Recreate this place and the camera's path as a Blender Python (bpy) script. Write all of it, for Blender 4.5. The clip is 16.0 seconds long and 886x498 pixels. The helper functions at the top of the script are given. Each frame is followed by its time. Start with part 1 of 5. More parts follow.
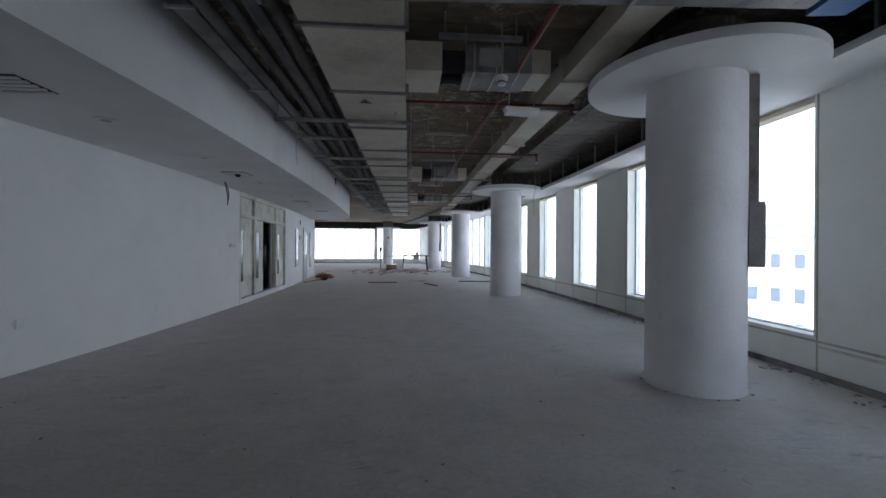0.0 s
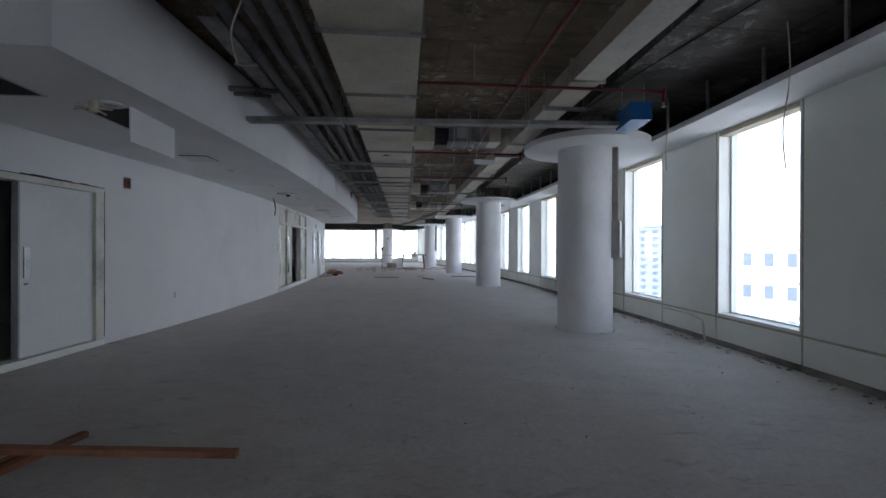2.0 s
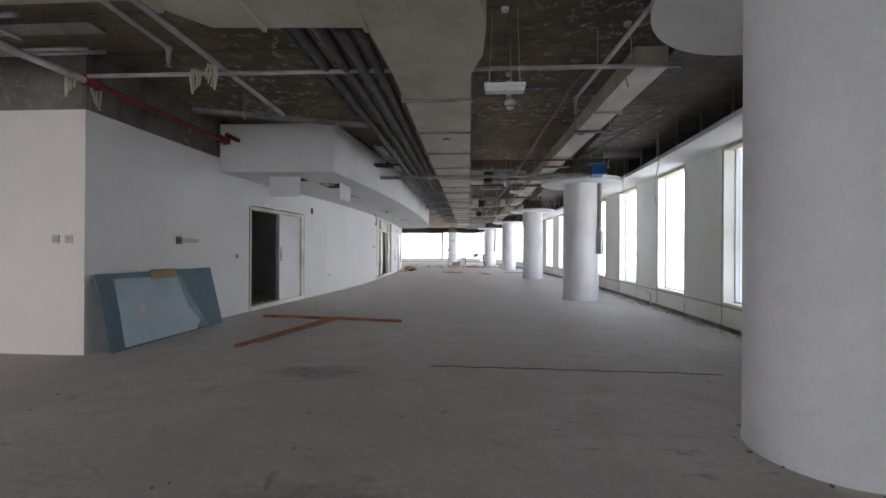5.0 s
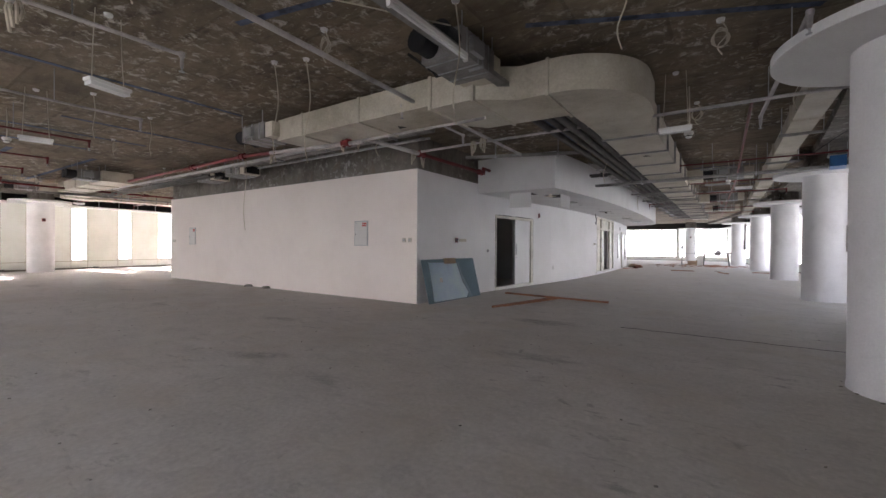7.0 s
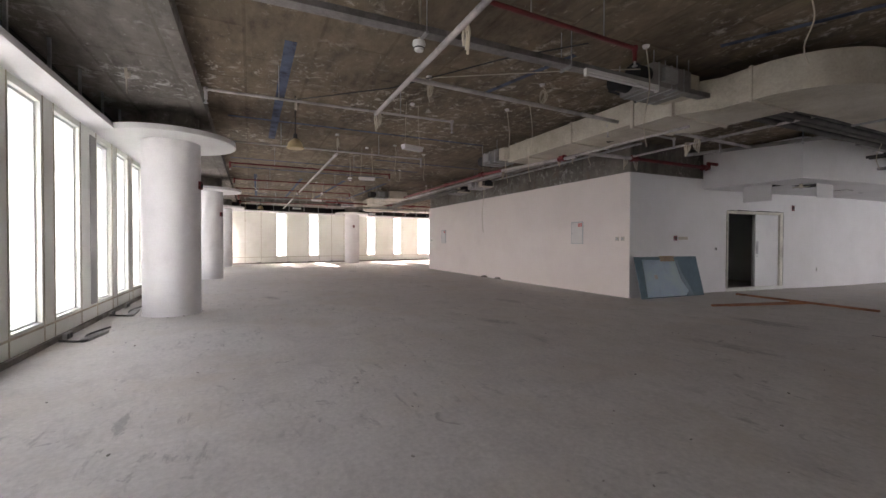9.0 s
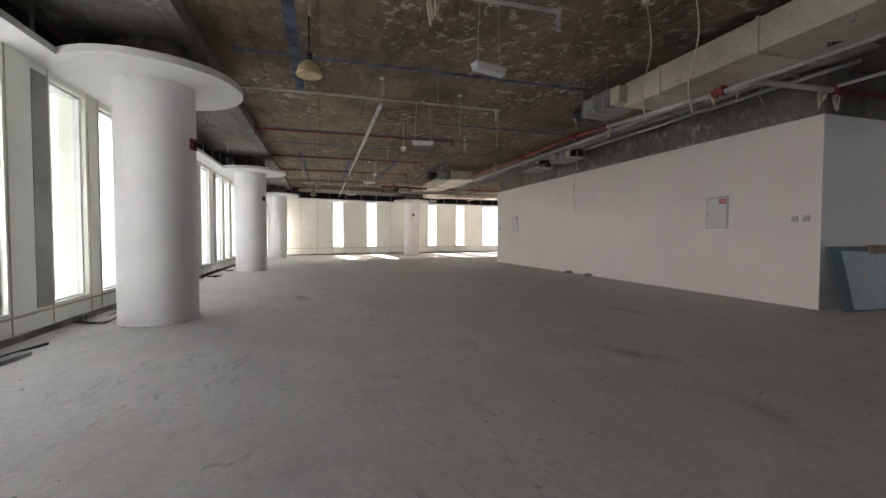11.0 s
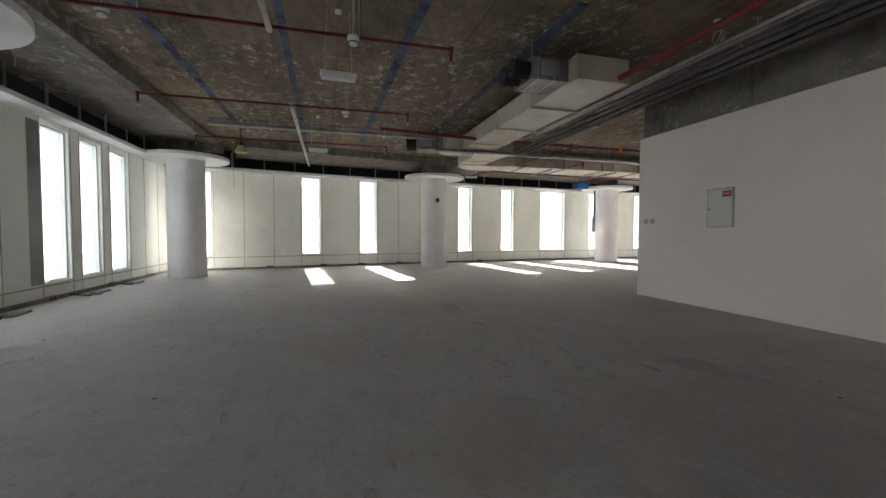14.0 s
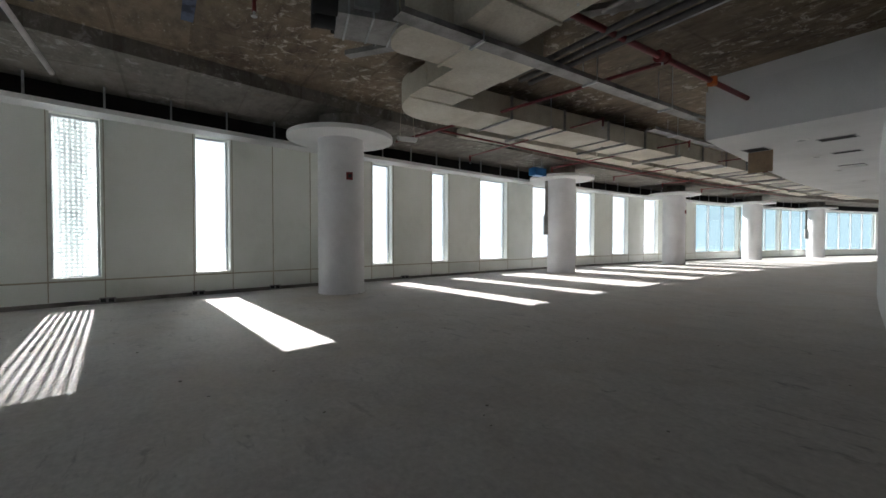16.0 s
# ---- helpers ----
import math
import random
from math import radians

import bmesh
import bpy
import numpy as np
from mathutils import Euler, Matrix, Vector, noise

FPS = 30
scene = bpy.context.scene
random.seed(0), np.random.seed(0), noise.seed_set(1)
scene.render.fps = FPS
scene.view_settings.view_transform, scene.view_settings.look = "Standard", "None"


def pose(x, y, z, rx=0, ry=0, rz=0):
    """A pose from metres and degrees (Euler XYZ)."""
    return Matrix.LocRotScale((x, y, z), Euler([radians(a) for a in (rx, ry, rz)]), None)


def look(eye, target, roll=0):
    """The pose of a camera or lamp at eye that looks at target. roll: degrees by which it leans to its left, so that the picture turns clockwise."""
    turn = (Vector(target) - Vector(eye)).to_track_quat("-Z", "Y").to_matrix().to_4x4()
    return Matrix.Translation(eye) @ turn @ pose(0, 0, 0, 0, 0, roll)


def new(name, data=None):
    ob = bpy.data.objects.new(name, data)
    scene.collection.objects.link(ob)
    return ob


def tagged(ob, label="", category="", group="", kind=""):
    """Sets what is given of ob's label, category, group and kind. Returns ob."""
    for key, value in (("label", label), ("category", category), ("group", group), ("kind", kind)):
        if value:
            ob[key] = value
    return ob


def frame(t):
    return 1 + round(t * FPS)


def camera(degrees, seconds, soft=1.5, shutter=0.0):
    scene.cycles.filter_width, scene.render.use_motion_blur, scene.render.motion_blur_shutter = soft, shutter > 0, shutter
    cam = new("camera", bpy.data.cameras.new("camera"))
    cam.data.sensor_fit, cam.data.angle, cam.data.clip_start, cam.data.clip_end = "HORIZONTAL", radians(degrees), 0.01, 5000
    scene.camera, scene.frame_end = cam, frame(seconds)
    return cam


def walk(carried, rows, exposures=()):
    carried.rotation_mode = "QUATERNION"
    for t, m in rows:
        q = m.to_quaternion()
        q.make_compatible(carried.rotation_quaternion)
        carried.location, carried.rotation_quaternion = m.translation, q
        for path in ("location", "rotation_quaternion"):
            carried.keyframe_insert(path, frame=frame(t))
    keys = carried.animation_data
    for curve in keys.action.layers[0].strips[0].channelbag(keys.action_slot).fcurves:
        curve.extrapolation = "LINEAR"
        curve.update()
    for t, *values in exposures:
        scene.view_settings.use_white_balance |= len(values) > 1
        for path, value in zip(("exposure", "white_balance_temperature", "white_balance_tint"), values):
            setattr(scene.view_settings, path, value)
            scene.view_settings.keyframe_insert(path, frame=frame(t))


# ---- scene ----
cam = camera(94.4, 16.0)
PATH = [
    (0, (0.407, -0.091, 1.157), (0.574, 1.902, 1.154), 0.3),
    (0.5, (0.403, -0.694, 1.149), (0.625, 1.293, 1.142), 0.4),
    (1, (0.391, -1.310, 1.113), (0.639, 0.675, 1.114), 0.4),
    (1.5, (0.321, -1.916, 1.112), (0.562, 0.069, 1.114), 0.5),
    (2, (0.264, -2.475, 1.149), (0.449, -0.483, 1.146), 0.2),
    (2.5, (0.137, -3.099, 1.129), (0.190, -1.100, 1.128), 0.5),
    (3, (0.170, -3.715, 1.095), (0.213, -1.716, 1.098), 0.4),
    (5.5, (0.417, -6.706, 1.091), (0.129, -4.727, 1.096), 0.3),
    (6, (0.524, -7.258, 1.069), (-0.040, -5.339, 1.071), 0.4),
    (6.5, (0.811, -7.740, 1.060), (-0.048, -5.934, 1.056), 0.4),
    (7, (1.136, -8.163, 1.072), (0.005, -6.513, 1.058), 0.4),
    (7.5, (1.480, -8.500, 1.065), (-0.030, -7.189, 1.043), 0.2),
    (8, (1.839, -8.811, 1.027), (0.154, -7.734, 1.010), 0.3),
    (8.5, (2.139, -8.981, 1.053), (0.402, -7.989, 1.028), 0.2),
    (9, (2.236, -8.978, 1.088), (0.426, -8.129, 1.057), 0.2),
    (11.5, (-0.962, -8.075, 0.906), (-2.880, -7.513, 0.836), 0.1),
    (12, (-2.234, -7.857, 0.882), (-4.142, -7.263, 0.810), 0.2),
    (12.5, (-3.677, -7.642, 0.933), (-5.578, -7.024, 0.855), 0.1),
    (13, (-5.142, -7.440, 0.948), (-7.041, -6.817, 0.874), 0.4),
    (13.5, (-6.604, -7.225, 0.952), (-8.520, -6.657, 0.870), 0.1),
    (14, (-8.011, -7.053, 0.981), (-9.936, -6.516, 0.905), 0.2),
    (14.5, (-9.341, -6.906, 1.012), (-11.258, -6.342, 0.943), 0.1),
    (15, (-10.625, -6.746, 1.043), (-12.537, -6.164, 0.974), 0.3),
    (15.5, (-11.837, -6.613, 0.956), (-13.718, -5.935, 0.906), 0.1),
    (16, (-13.039, -6.460, 0.875), (-14.705, -5.355, 0.836), 0.0),
]
EXPOSURES = [(0, 2.76, 5880, 18), (2.0, 2.88, 5930, 19), (3.2, 3.12, 6050, 20), (5.3, 3.87, 6550, 22), (7.0, 3.86, 6750, 26), (8.0, 3.62, 6850, 27), (9.0, 3.66, 6950, 28), (11.5, 3.22, 6850, 19), (13.0, 3.04, 6750, 16), (14.0, 2.63, 6500, 15), (14.5, 2.34, 6400, 15), (16.0, 1.71, 6080, 13)]
walk(cam, [(t, look(eye, target, roll)) for t, eye, target, roll in PATH], EXPOSURES)

# ---- light: hazy white sky and a low sun from the west ----
SUN_ELEV, SUN_AZ = 29.5, 5.2      # degrees above the horizon; direction of travel from +x towards +y
world = bpy.data.worlds.new("sky")
scene.world = world
world.use_nodes = True
wn, wl = world.node_tree.nodes, world.node_tree.links
sky = wn.new("ShaderNodeTexSky")
sky.sky_type = "NISHITA"
sky.sun_disc = False
sky.sun_elevation = radians(SUN_ELEV)
sky.sun_rotation = radians(270 - SUN_AZ)
sky.air_density, sky.dust_density, sky.ozone_density = 1.0, 4.0, 1.0
wn["Background"].inputs["Strength"].default_value = 0.10
haze = wn.new("ShaderNodeHueSaturation")
haze.inputs["Saturation"].default_value = 0.42
wl.new(sky.outputs["Color"], haze.inputs["Color"])
wl.new(haze.outputs["Color"], wn["Background"].inputs["Color"])
sun = new("sun", bpy.data.lights.new("sun", "SUN"))
sun.data.energy, sun.data.angle, sun.data.color = 4.6, radians(0.5), (1.0, 0.96, 0.89)
sun.rotation_euler = Vector((math.cos(radians(SUN_AZ)), math.sin(radians(SUN_AZ)), -math.tan(radians(SUN_ELEV)))).to_track_quat("-Z", "Y").to_euler()


# ---- materials ----
def material(name, base, rough=0.6, metal=0.0, dark=None, light=None, scale=6.0, fine=60.0, bump=0.05, blotch=0.5, spread=0.25):
    """A painted or raw surface: broad blotches between two tones, fine grain, slight relief."""
    m = bpy.data.materials.new(name)
    m.use_nodes = True
    n, l = m.node_tree.nodes, m.node_tree.links
    b = n["Principled BSDF"]
    b.inputs["Roughness"].default_value, b.inputs["Metallic"].default_value = rough, metal
    dark = dark or tuple(c * (1 - spread) for c in base)
    light = light or tuple(min(1, c * (1 + spread * 0.5)) for c in base)
    co = n.new("ShaderNodeTexCoord")
    geo = n.new("ShaderNodeNewGeometry")
    broad = n.new("ShaderNodeTexNoise")
    broad.inputs["Scale"].default_value, broad.inputs["Detail"].default_value, broad.inputs["Roughness"].default_value = scale * 0.2, 8, 0.65
    grain = n.new("ShaderNodeTexNoise")
    grain.inputs["Scale"].default_value, grain.inputs["Detail"].default_value = fine, 4
    ramp = n.new("ShaderNodeValToRGB")
    e = ramp.color_ramp.elements
    e[0].position, e[0].color = 0.5 - 0.5 * blotch * 0.6, (*dark, 1)
    e[1].position, e[1].color = 0.5 + 0.5 * blotch * 0.6, (*light, 1)
    mid = e.new(0.5)
    mid.color = (*base, 1)
    mix = n.new("ShaderNodeMix")
    mix.data_type, mix.blend_type = "RGBA", "OVERLAY"
    mix.inputs[0].default_value = 0.25
    for tex in (broad, grain):
        l.new(geo.outputs["Position"], tex.inputs["Vector"])
    l.new(broad.outputs["Fac"], ramp.inputs["Fac"])
    l.new(ramp.outputs["Color"], mix.inputs[6])
    l.new(grain.outputs["Fac"], mix.inputs[7])
    l.new(mix.outputs[2], b.inputs["Base Color"])
    bp = n.new("ShaderNodeBump")
    bp.inputs["Strength"].default_value, bp.inputs["Distance"].default_value = bump * 4, 0.01
    l.new(grain.outputs["Fac"], bp.inputs["Height"])
    l.new(bp.outputs["Normal"], b.inputs["Normal"])
    return m


def node_math(n, l, op, a, b):
    x = n.new("ShaderNodeMath")
    x.operation = op
    x.use_clamp = op != "SUBTRACT"
    for i, v in enumerate((a, b)):
        if isinstance(v, (int, float)):
            x.inputs[i].default_value = v
        else:
            l.new(v, x.inputs[i])
    return x.outputs[0]


def node_ramp(n, l, src, stops):
    r = n.new("ShaderNodeValToRGB")
    e = r.color_ramp.elements
    e[0].position, e[0].color = stops[0][0], (*stops[0][1], 1)
    e[1].position, e[1].color = stops[-1][0], (*stops[-1][1], 1)
    for p, c in stops[1:-1]:
        k = e.new(p)
        k.color = (*c, 1)
    l.new(src, r.inputs["Fac"])
    return r.outputs["Color"]


def node_noise(n, l, vec, scale, detail=6, rough=0.6, stretch=None, distort=0.0):
    t = n.new("ShaderNodeTexNoise")
    t.inputs["Scale"].default_value, t.inputs["Detail"].default_value = scale, detail
    t.inputs["Roughness"].default_value, t.inputs["Distortion"].default_value = rough, distort
    if stretch:
        mp = n.new("ShaderNodeMapping")
        mp.inputs["Scale"].default_value = stretch
        l.new(vec, mp.inputs["Vector"])
        vec = mp.outputs["Vector"]
    l.new(vec, t.inputs["Vector"])
    return t.outputs["Fac"]


def node_mix(n, l, fac, a, b, kind="MIX"):
    m = n.new("ShaderNodeMix")
    m.data_type, m.blend_type = "RGBA", kind
    for i, v in ((0, fac), (6, a), (7, b)):
        if isinstance(v, (int, float)):
            m.inputs[i].default_value = v
        elif isinstance(v, tuple):
            m.inputs[i].default_value = (*v, 1)
        else:
            l.new(v, m.inputs[i])
    return m.outputs[2]


SMEARS = [(-0.95, -2.55, 0.8, 0.35, 0, 0.5), (-2.6, -5.9, 0.6, 0.22, 25, 0.4), (-1.5, -6.0, 0.45, 0.18, -10, 0.3), (-4.2, -4.6, 0.7, 0.25, 8, 0.32), (-0.4, -4.4, 0.8, 0.25, 5, 0.35), (-7.2, -5.0, 0.6, 0.22, -12, 0.3), (-10.4, -4.4, 0.8, 0.28, 20, 0.28), (-6.4, -8.6, 0.6, 0.22, 15, 0.4), (-13.2, -5.5, 0.8, 0.3, -8, 0.3)]


def floor_concrete():
    m = bpy.data.materials.new("floor_concrete")
    m.use_nodes = True
    n, l = m.node_tree.nodes, m.node_tree.links
    b = n["Principled BSDF"]
    geo = n.new("ShaderNodeNewGeometry")
    p = geo.outputs["Position"]
    broad = node_noise(n, l, p, 0.35, 8, 0.62)
    mid = node_noise(n, l, p, 2.2, 8, 0.7, distort=0.6)
    fine = node_noise(n, l, p, 28, 6, 0.7)
    spots = node_noise(n, l, p, 5.5, 5, 0.55, distort=1.2)
    drag = node_noise(n, l, p, 1.6, 6, 0.6, (1.0, 4.0, 1.0), 0.8)
    col = node_ramp(n, l, broad, ((0.3, (0.47, 0.445, 0.41)), (0.5, (0.59, 0.565, 0.53)), (0.72, (0.67, 0.645, 0.61))))
    col = node_mix(n, l, 0.45, col, node_ramp(n, l, mid, ((0.3, (0.38, 0.355, 0.32)), (0.55, (0.60, 0.57, 0.53)), (0.75, (0.72, 0.695, 0.66)))))
    col = node_mix(n, l, 0.24, col, node_ramp(n, l, fine, ((0.3, (0.20, 0.19, 0.18)), (0.7, (0.82, 0.795, 0.76)))))
    stain = node_ramp(n, l, spots, ((0.66, (0, 0, 0)), (0.74, (1, 1, 1))))
    col = node_mix(n, l, node_math(n, l, "MULTIPLY", stain, 0.45), col, (0.13, 0.12, 0.11))
    dust = node_ramp(n, l, drag, ((0.6, (0, 0, 0)), (0.78, (1, 1, 1))))
    col = node_mix(n, l, node_math(n, l, "MULTIPLY", dust, 0.35), col, (0.5, 0.47, 0.42))
    smear = node_noise(n, l, p, 5.0, 8, 0.72, (1.0, 2.0, 1.0), 1.0)
    scuff = node_math(n, l, "MULTIPLY", node_ramp(n, l, node_noise(n, l, p, 4.0, 8, 0.7, (0.8, 2.6, 1.0), 0.5), ((0.56, (0, 0, 0)), (0.66, (1, 1, 1)))), node_ramp(n, l, node_noise(n, l, p, 0.7, 3, 0.5), ((0.5, (0, 0, 0)), (0.6, (1, 1, 1)))))
    col = node_mix(n, l, node_math(n, l, "MULTIPLY", scuff, 0.5), col, (0.15, 0.143, 0.14))
    tan = node_ramp(n, l, node_noise(n, l, p, 0.9, 7, 0.62, distort=0.5), ((0.5, (0, 0, 0)), (0.68, (1, 1, 1))))
    col = node_mix(n, l, node_math(n, l, "MULTIPLY", tan, 0.4), col, (0.50, 0.43, 0.345))
    trod = node_ramp(n, l, node_noise(n, l, p, 3.2, 9, 0.75, (1.0, 1.7, 1.0), 0.4), ((0.36, (1, 1, 1)), (0.48, (0, 0, 0))))
    col = node_mix(n, l, node_math(n, l, "MULTIPLY", trod, 0.35), col, (0.36, 0.345, 0.33))
    # trodden smears in a few worn places of the screed
    for cx, cy, rx, ry, deg, amount in SMEARS:
        mp = n.new("ShaderNodeMapping")
        mp.vector_type = "TEXTURE"
        mp.inputs["Location"].default_value, mp.inputs["Scale"].default_value = (cx, cy, 0), (rx, ry, 1)
        mp.inputs["Rotation"].default_value = (0, 0, radians(deg))
        ball = n.new("ShaderNodeTexGradient")
        ball.gradient_type = "SPHERICAL"
        l.new(p, mp.inputs["Vector"])
        l.new(mp.outputs["Vector"], ball.inputs["Vector"])
        ragged = node_ramp(n, l, node_math(n, l, "MULTIPLY", node_math(n, l, "POWER", ball.outputs["Fac"], 0.5), smear), ((0.3, (0, 0, 0)), (0.48, (1, 1, 1))))
        col = node_mix(n, l, node_math(n, l, "MULTIPLY", ragged, amount), col, (0.1, 0.096, 0.094))
    l.new(col, b.inputs["Base Color"])
    l.new(node_ramp(n, l, mid, ((0.3, (0.62, 0.62, 0.62)), (0.7, (0.85, 0.85, 0.85)))), b.inputs["Roughness"])
    bp = n.new("ShaderNodeBump")
    bp.inputs["Strength"].default_value, bp.inputs["Distance"].default_value = 0.5, 0.008
    l.new(node_math(n, l, "ADD", fine, mid), bp.inputs["Height"])
    l.new(bp.outputs["Normal"], b.inputs["Normal"])
    return m


def slab_concrete(name, deep, pale, spot):
    """Rough shuttered concrete: board lines, damp brown areas, chalky peeling patches."""
    m = bpy.data.materials.new(name)
    m.use_nodes = True
    n, l = m.node_tree.nodes, m.node_tree.links
    b = n["Principled BSDF"]
    b.inputs["Roughness"].default_value = 0.9
    geo = n.new("ShaderNodeNewGeometry")
    p = geo.outputs["Position"]
    broad = node_noise(n, l, p, 0.55, 6, 0.6, distort=0.4)
    mid = node_noise(n, l, p, 3.0, 8, 0.72, (1.0, 2.2, 1.0))
    chalk = node_noise(n, l, p, 7.0, 9, 0.75, distort=0.5)
    area = node_noise(n, l, p, 0.8, 4, 0.5)
    brick = n.new("ShaderNodeTexBrick")
    brick.inputs["Scale"].default_value, brick.inputs["Mortar Size"].default_value = 0.36, 0.006
    brick.inputs["Color1"].default_value, brick.inputs["Color2"].default_value, brick.inputs["Mortar"].default_value = (1, 1, 1, 1), (0.7, 0.7, 0.7, 1), (0.6, 0.58, 0.55, 1)
    l.new(p, brick.inputs["Vector"])
    tone = tuple((a + c) / 2 for a, c in zip(deep, pale))
    col = node_ramp(n, l, broad, ((0.34, deep), (0.52, tone), (0.7, pale)))
    col = node_mix(n, l, 0.5, col, node_ramp(n, l, mid, ((0.32, tuple(c * 0.5 for c in deep)), (0.5, tone), (0.7, pale))))
    col = node_mix(n, l, 0.8, col, brick.outputs["Color"], "MULTIPLY")
    white = node_math(n, l, "MULTIPLY", node_ramp(n, l, chalk, ((0.53, (0, 0, 0)), (0.62, (1, 1, 1)))), node_ramp(n, l, area, ((0.42, (0, 0, 0)), (0.6, (1, 1, 1)))))
    col = node_mix(n, l, node_math(n, l, "MULTIPLY", white, 0.9), col, spot)
    flecks = node_math(n, l, "MULTIPLY", node_ramp(n, l, node_noise(n, l, p, 16, 6, 0.7, (0.6, 1.6, 1.0)), ((0.6, (0, 0, 0)), (0.66, (1, 1, 1)))), node_ramp(n, l, node_noise(n, l, p, 1.3, 4, 0.6), ((0.42, (0.1, 0.1, 0.1)), (0.6, (1, 1, 1)))))
    col = node_mix(n, l, node_math(n, l, "MULTIPLY", flecks, 0.55), col, spot)
    rust = node_ramp(n, l, node_noise(n, l, p, 2.4, 6, 0.65, (2.0, 0.5, 1.0), 0.7), ((0.6, (0, 0, 0)), (0.72, (1, 1, 1))))
    col = node_mix(n, l, node_math(n, l, "MULTIPLY", rust, 0.4), col, (0.16, 0.085, 0.045))
    l.new(col, b.inputs["Base Color"])
    bp = n.new("ShaderNodeBump")
    bp.inputs["Strength"].default_value, bp.inputs["Distance"].default_value = 0.8, 0.02
    l.new(node_math(n, l, "ADD", chalk, mid), bp.inputs["Height"])
    l.new(bp.outputs["Normal"], b.inputs["Normal"])
    return m


def glass_material(name, tint):
    m = bpy.data.materials.new(name)
    m.use_nodes = True
    n, l = m.node_tree.nodes, m.node_tree.links
    out = n["Material Output"]
    tr, gl, mix = n.new("ShaderNodeBsdfTransparent"), n.new("ShaderNodeBsdfGlossy"), n.new("ShaderNodeMixShader")
    tr.inputs["Color"].default_value = (*tint, 1)
    gl.inputs["Roughness"].default_value = 0.02
    mix.inputs[0].default_value = 0.05
    l.new(tr.outputs[0], mix.inputs[1])
    l.new(gl.outputs[0], mix.inputs[2])
    l.new(mix.outputs[0], out.inputs["Surface"])
    return m


PLASTER = material("white_plaster", (0.79, 0.79, 0.79), 0.75, dark=(0.755, 0.755, 0.75), light=(0.815, 0.815, 0.815), scale=5, fine=90, bump=0.03)
WARM = material("warm_white_plaster", (0.82, 0.75, 0.70), 0.75, dark=(0.785, 0.715, 0.665), light=(0.835, 0.77, 0.72), scale=5, fine=90, bump=0.03)
PANEL = material("white_wall_board", (0.83, 0.85, 0.79), 0.6, dark=(0.75, 0.77, 0.705), light=(0.86, 0.88, 0.83), scale=4, fine=70, bump=0.03)
COLUMN = material("column_paint", (0.76, 0.75, 0.76), 0.6, dark=(0.69, 0.68, 0.685), light=(0.80, 0.795, 0.80), scale=7, fine=50, bump=0.03)
CEIL = material("ceiling_board_paint", (0.78, 0.78, 0.78), 0.8, scale=4, bump=0.02, spread=0.08)
FLOOR = floor_concrete()
SLAB = slab_concrete("ceiling_slab_concrete", (0.085, 0.061, 0.041), (0.36, 0.285, 0.20), (0.62, 0.57, 0.49))
BEAM = slab_concrete("beam_concrete", (0.11, 0.096, 0.08), (0.32, 0.295, 0.26), (0.48, 0.47, 0.44))
# Near-black colour paints the shade in the space above the ceiling strip.
RAW_SHADE = material("raw_void_shade", (0.02, 0.019, 0.018), 0.9, scale=8, bump=0.1, spread=0.5)
KERB = material("raw_kerb_cement", (0.24, 0.225, 0.20), 0.9, scale=12, bump=0.3, spread=0.5)
DUCT = material("duct_canvas", (0.56, 0.515, 0.42), 0.5, dark=(0.42, 0.375, 0.29), light=(0.65, 0.61, 0.52), scale=6, fine=40, bump=0.05)
GALV = material("galvanised_steel", (0.48, 0.49, 0.50), 0.42, 0.85, scale=18, fine=30, bump=0.02, spread=0.35)
TRAY = material("dull_cable_tray", (0.30, 0.29, 0.28), 0.55, 0.5, scale=15, spread=0.4)
DARKPIPE = material("black_pipe_lagging", (0.085, 0.08, 0.076), 0.6, scale=20, spread=0.5, bump=0.1)
RED = material("red_sprinkler_paint", (0.17, 0.013, 0.015), 0.45, scale=20, spread=0.4)
SILVER = material("overspray_pipe", (0.50, 0.47, 0.46), 0.5, 0.2, scale=14, spread=0.4)
BLUE = material("blue_unit_film", (0.008, 0.12, 0.34), 0.35, scale=10, spread=0.35)
CHALK = material("blue_marking_paint", (0.085, 0.11, 0.175), 0.9, scale=22, fine=25, bump=0.1, blotch=0.35, spread=0.6)
FRAME = material("window_aluminium", (0.62, 0.64, 0.65), 0.4, 0.3, scale=8, spread=0.15)
BAYGREY = material("dull_bay_cladding", (0.23, 0.235, 0.21), 0.35, 0.2, scale=8, spread=0.3)
HEAD = material("raw_window_head", (0.52, 0.47, 0.36), 0.8, scale=12, spread=0.3)
GLASS = glass_material("window_glass", (0.93, 0.97, 0.97))
TINTED = glass_material("tinted_ribbon_glass", (0.60, 0.70, 0.715))
PERF = material("perforated_screen_metal", (0.75, 0.76, 0.76), 0.5, 0.0, scale=8, spread=0.2)
DOOR = material("door_paint", (0.74, 0.75, 0.75), 0.5, scale=4, spread=0.1)
JOINT = material("yellowed_joint_sealant", (0.47, 0.43, 0.33), 0.8, scale=14, spread=0.3)
BOARD = material("grey_cream_board_paint", (0.64, 0.615, 0.58), 0.28, scale=8, spread=0.08)
JAMB = material("cream_frame_paint", (0.66, 0.64, 0.56), 0.55, scale=14, spread=0.3)
# Near-black for fan housings; also the shade painted into hatches, duct mouths and gaps.
DARK = material("opening_shade_black", (0.025, 0.025, 0.027), 0.9, scale=8, spread=0.4)
GREEN = material("green_gypsum_board", (0.12, 0.19, 0.23), 0.8, scale=9, spread=0.18)
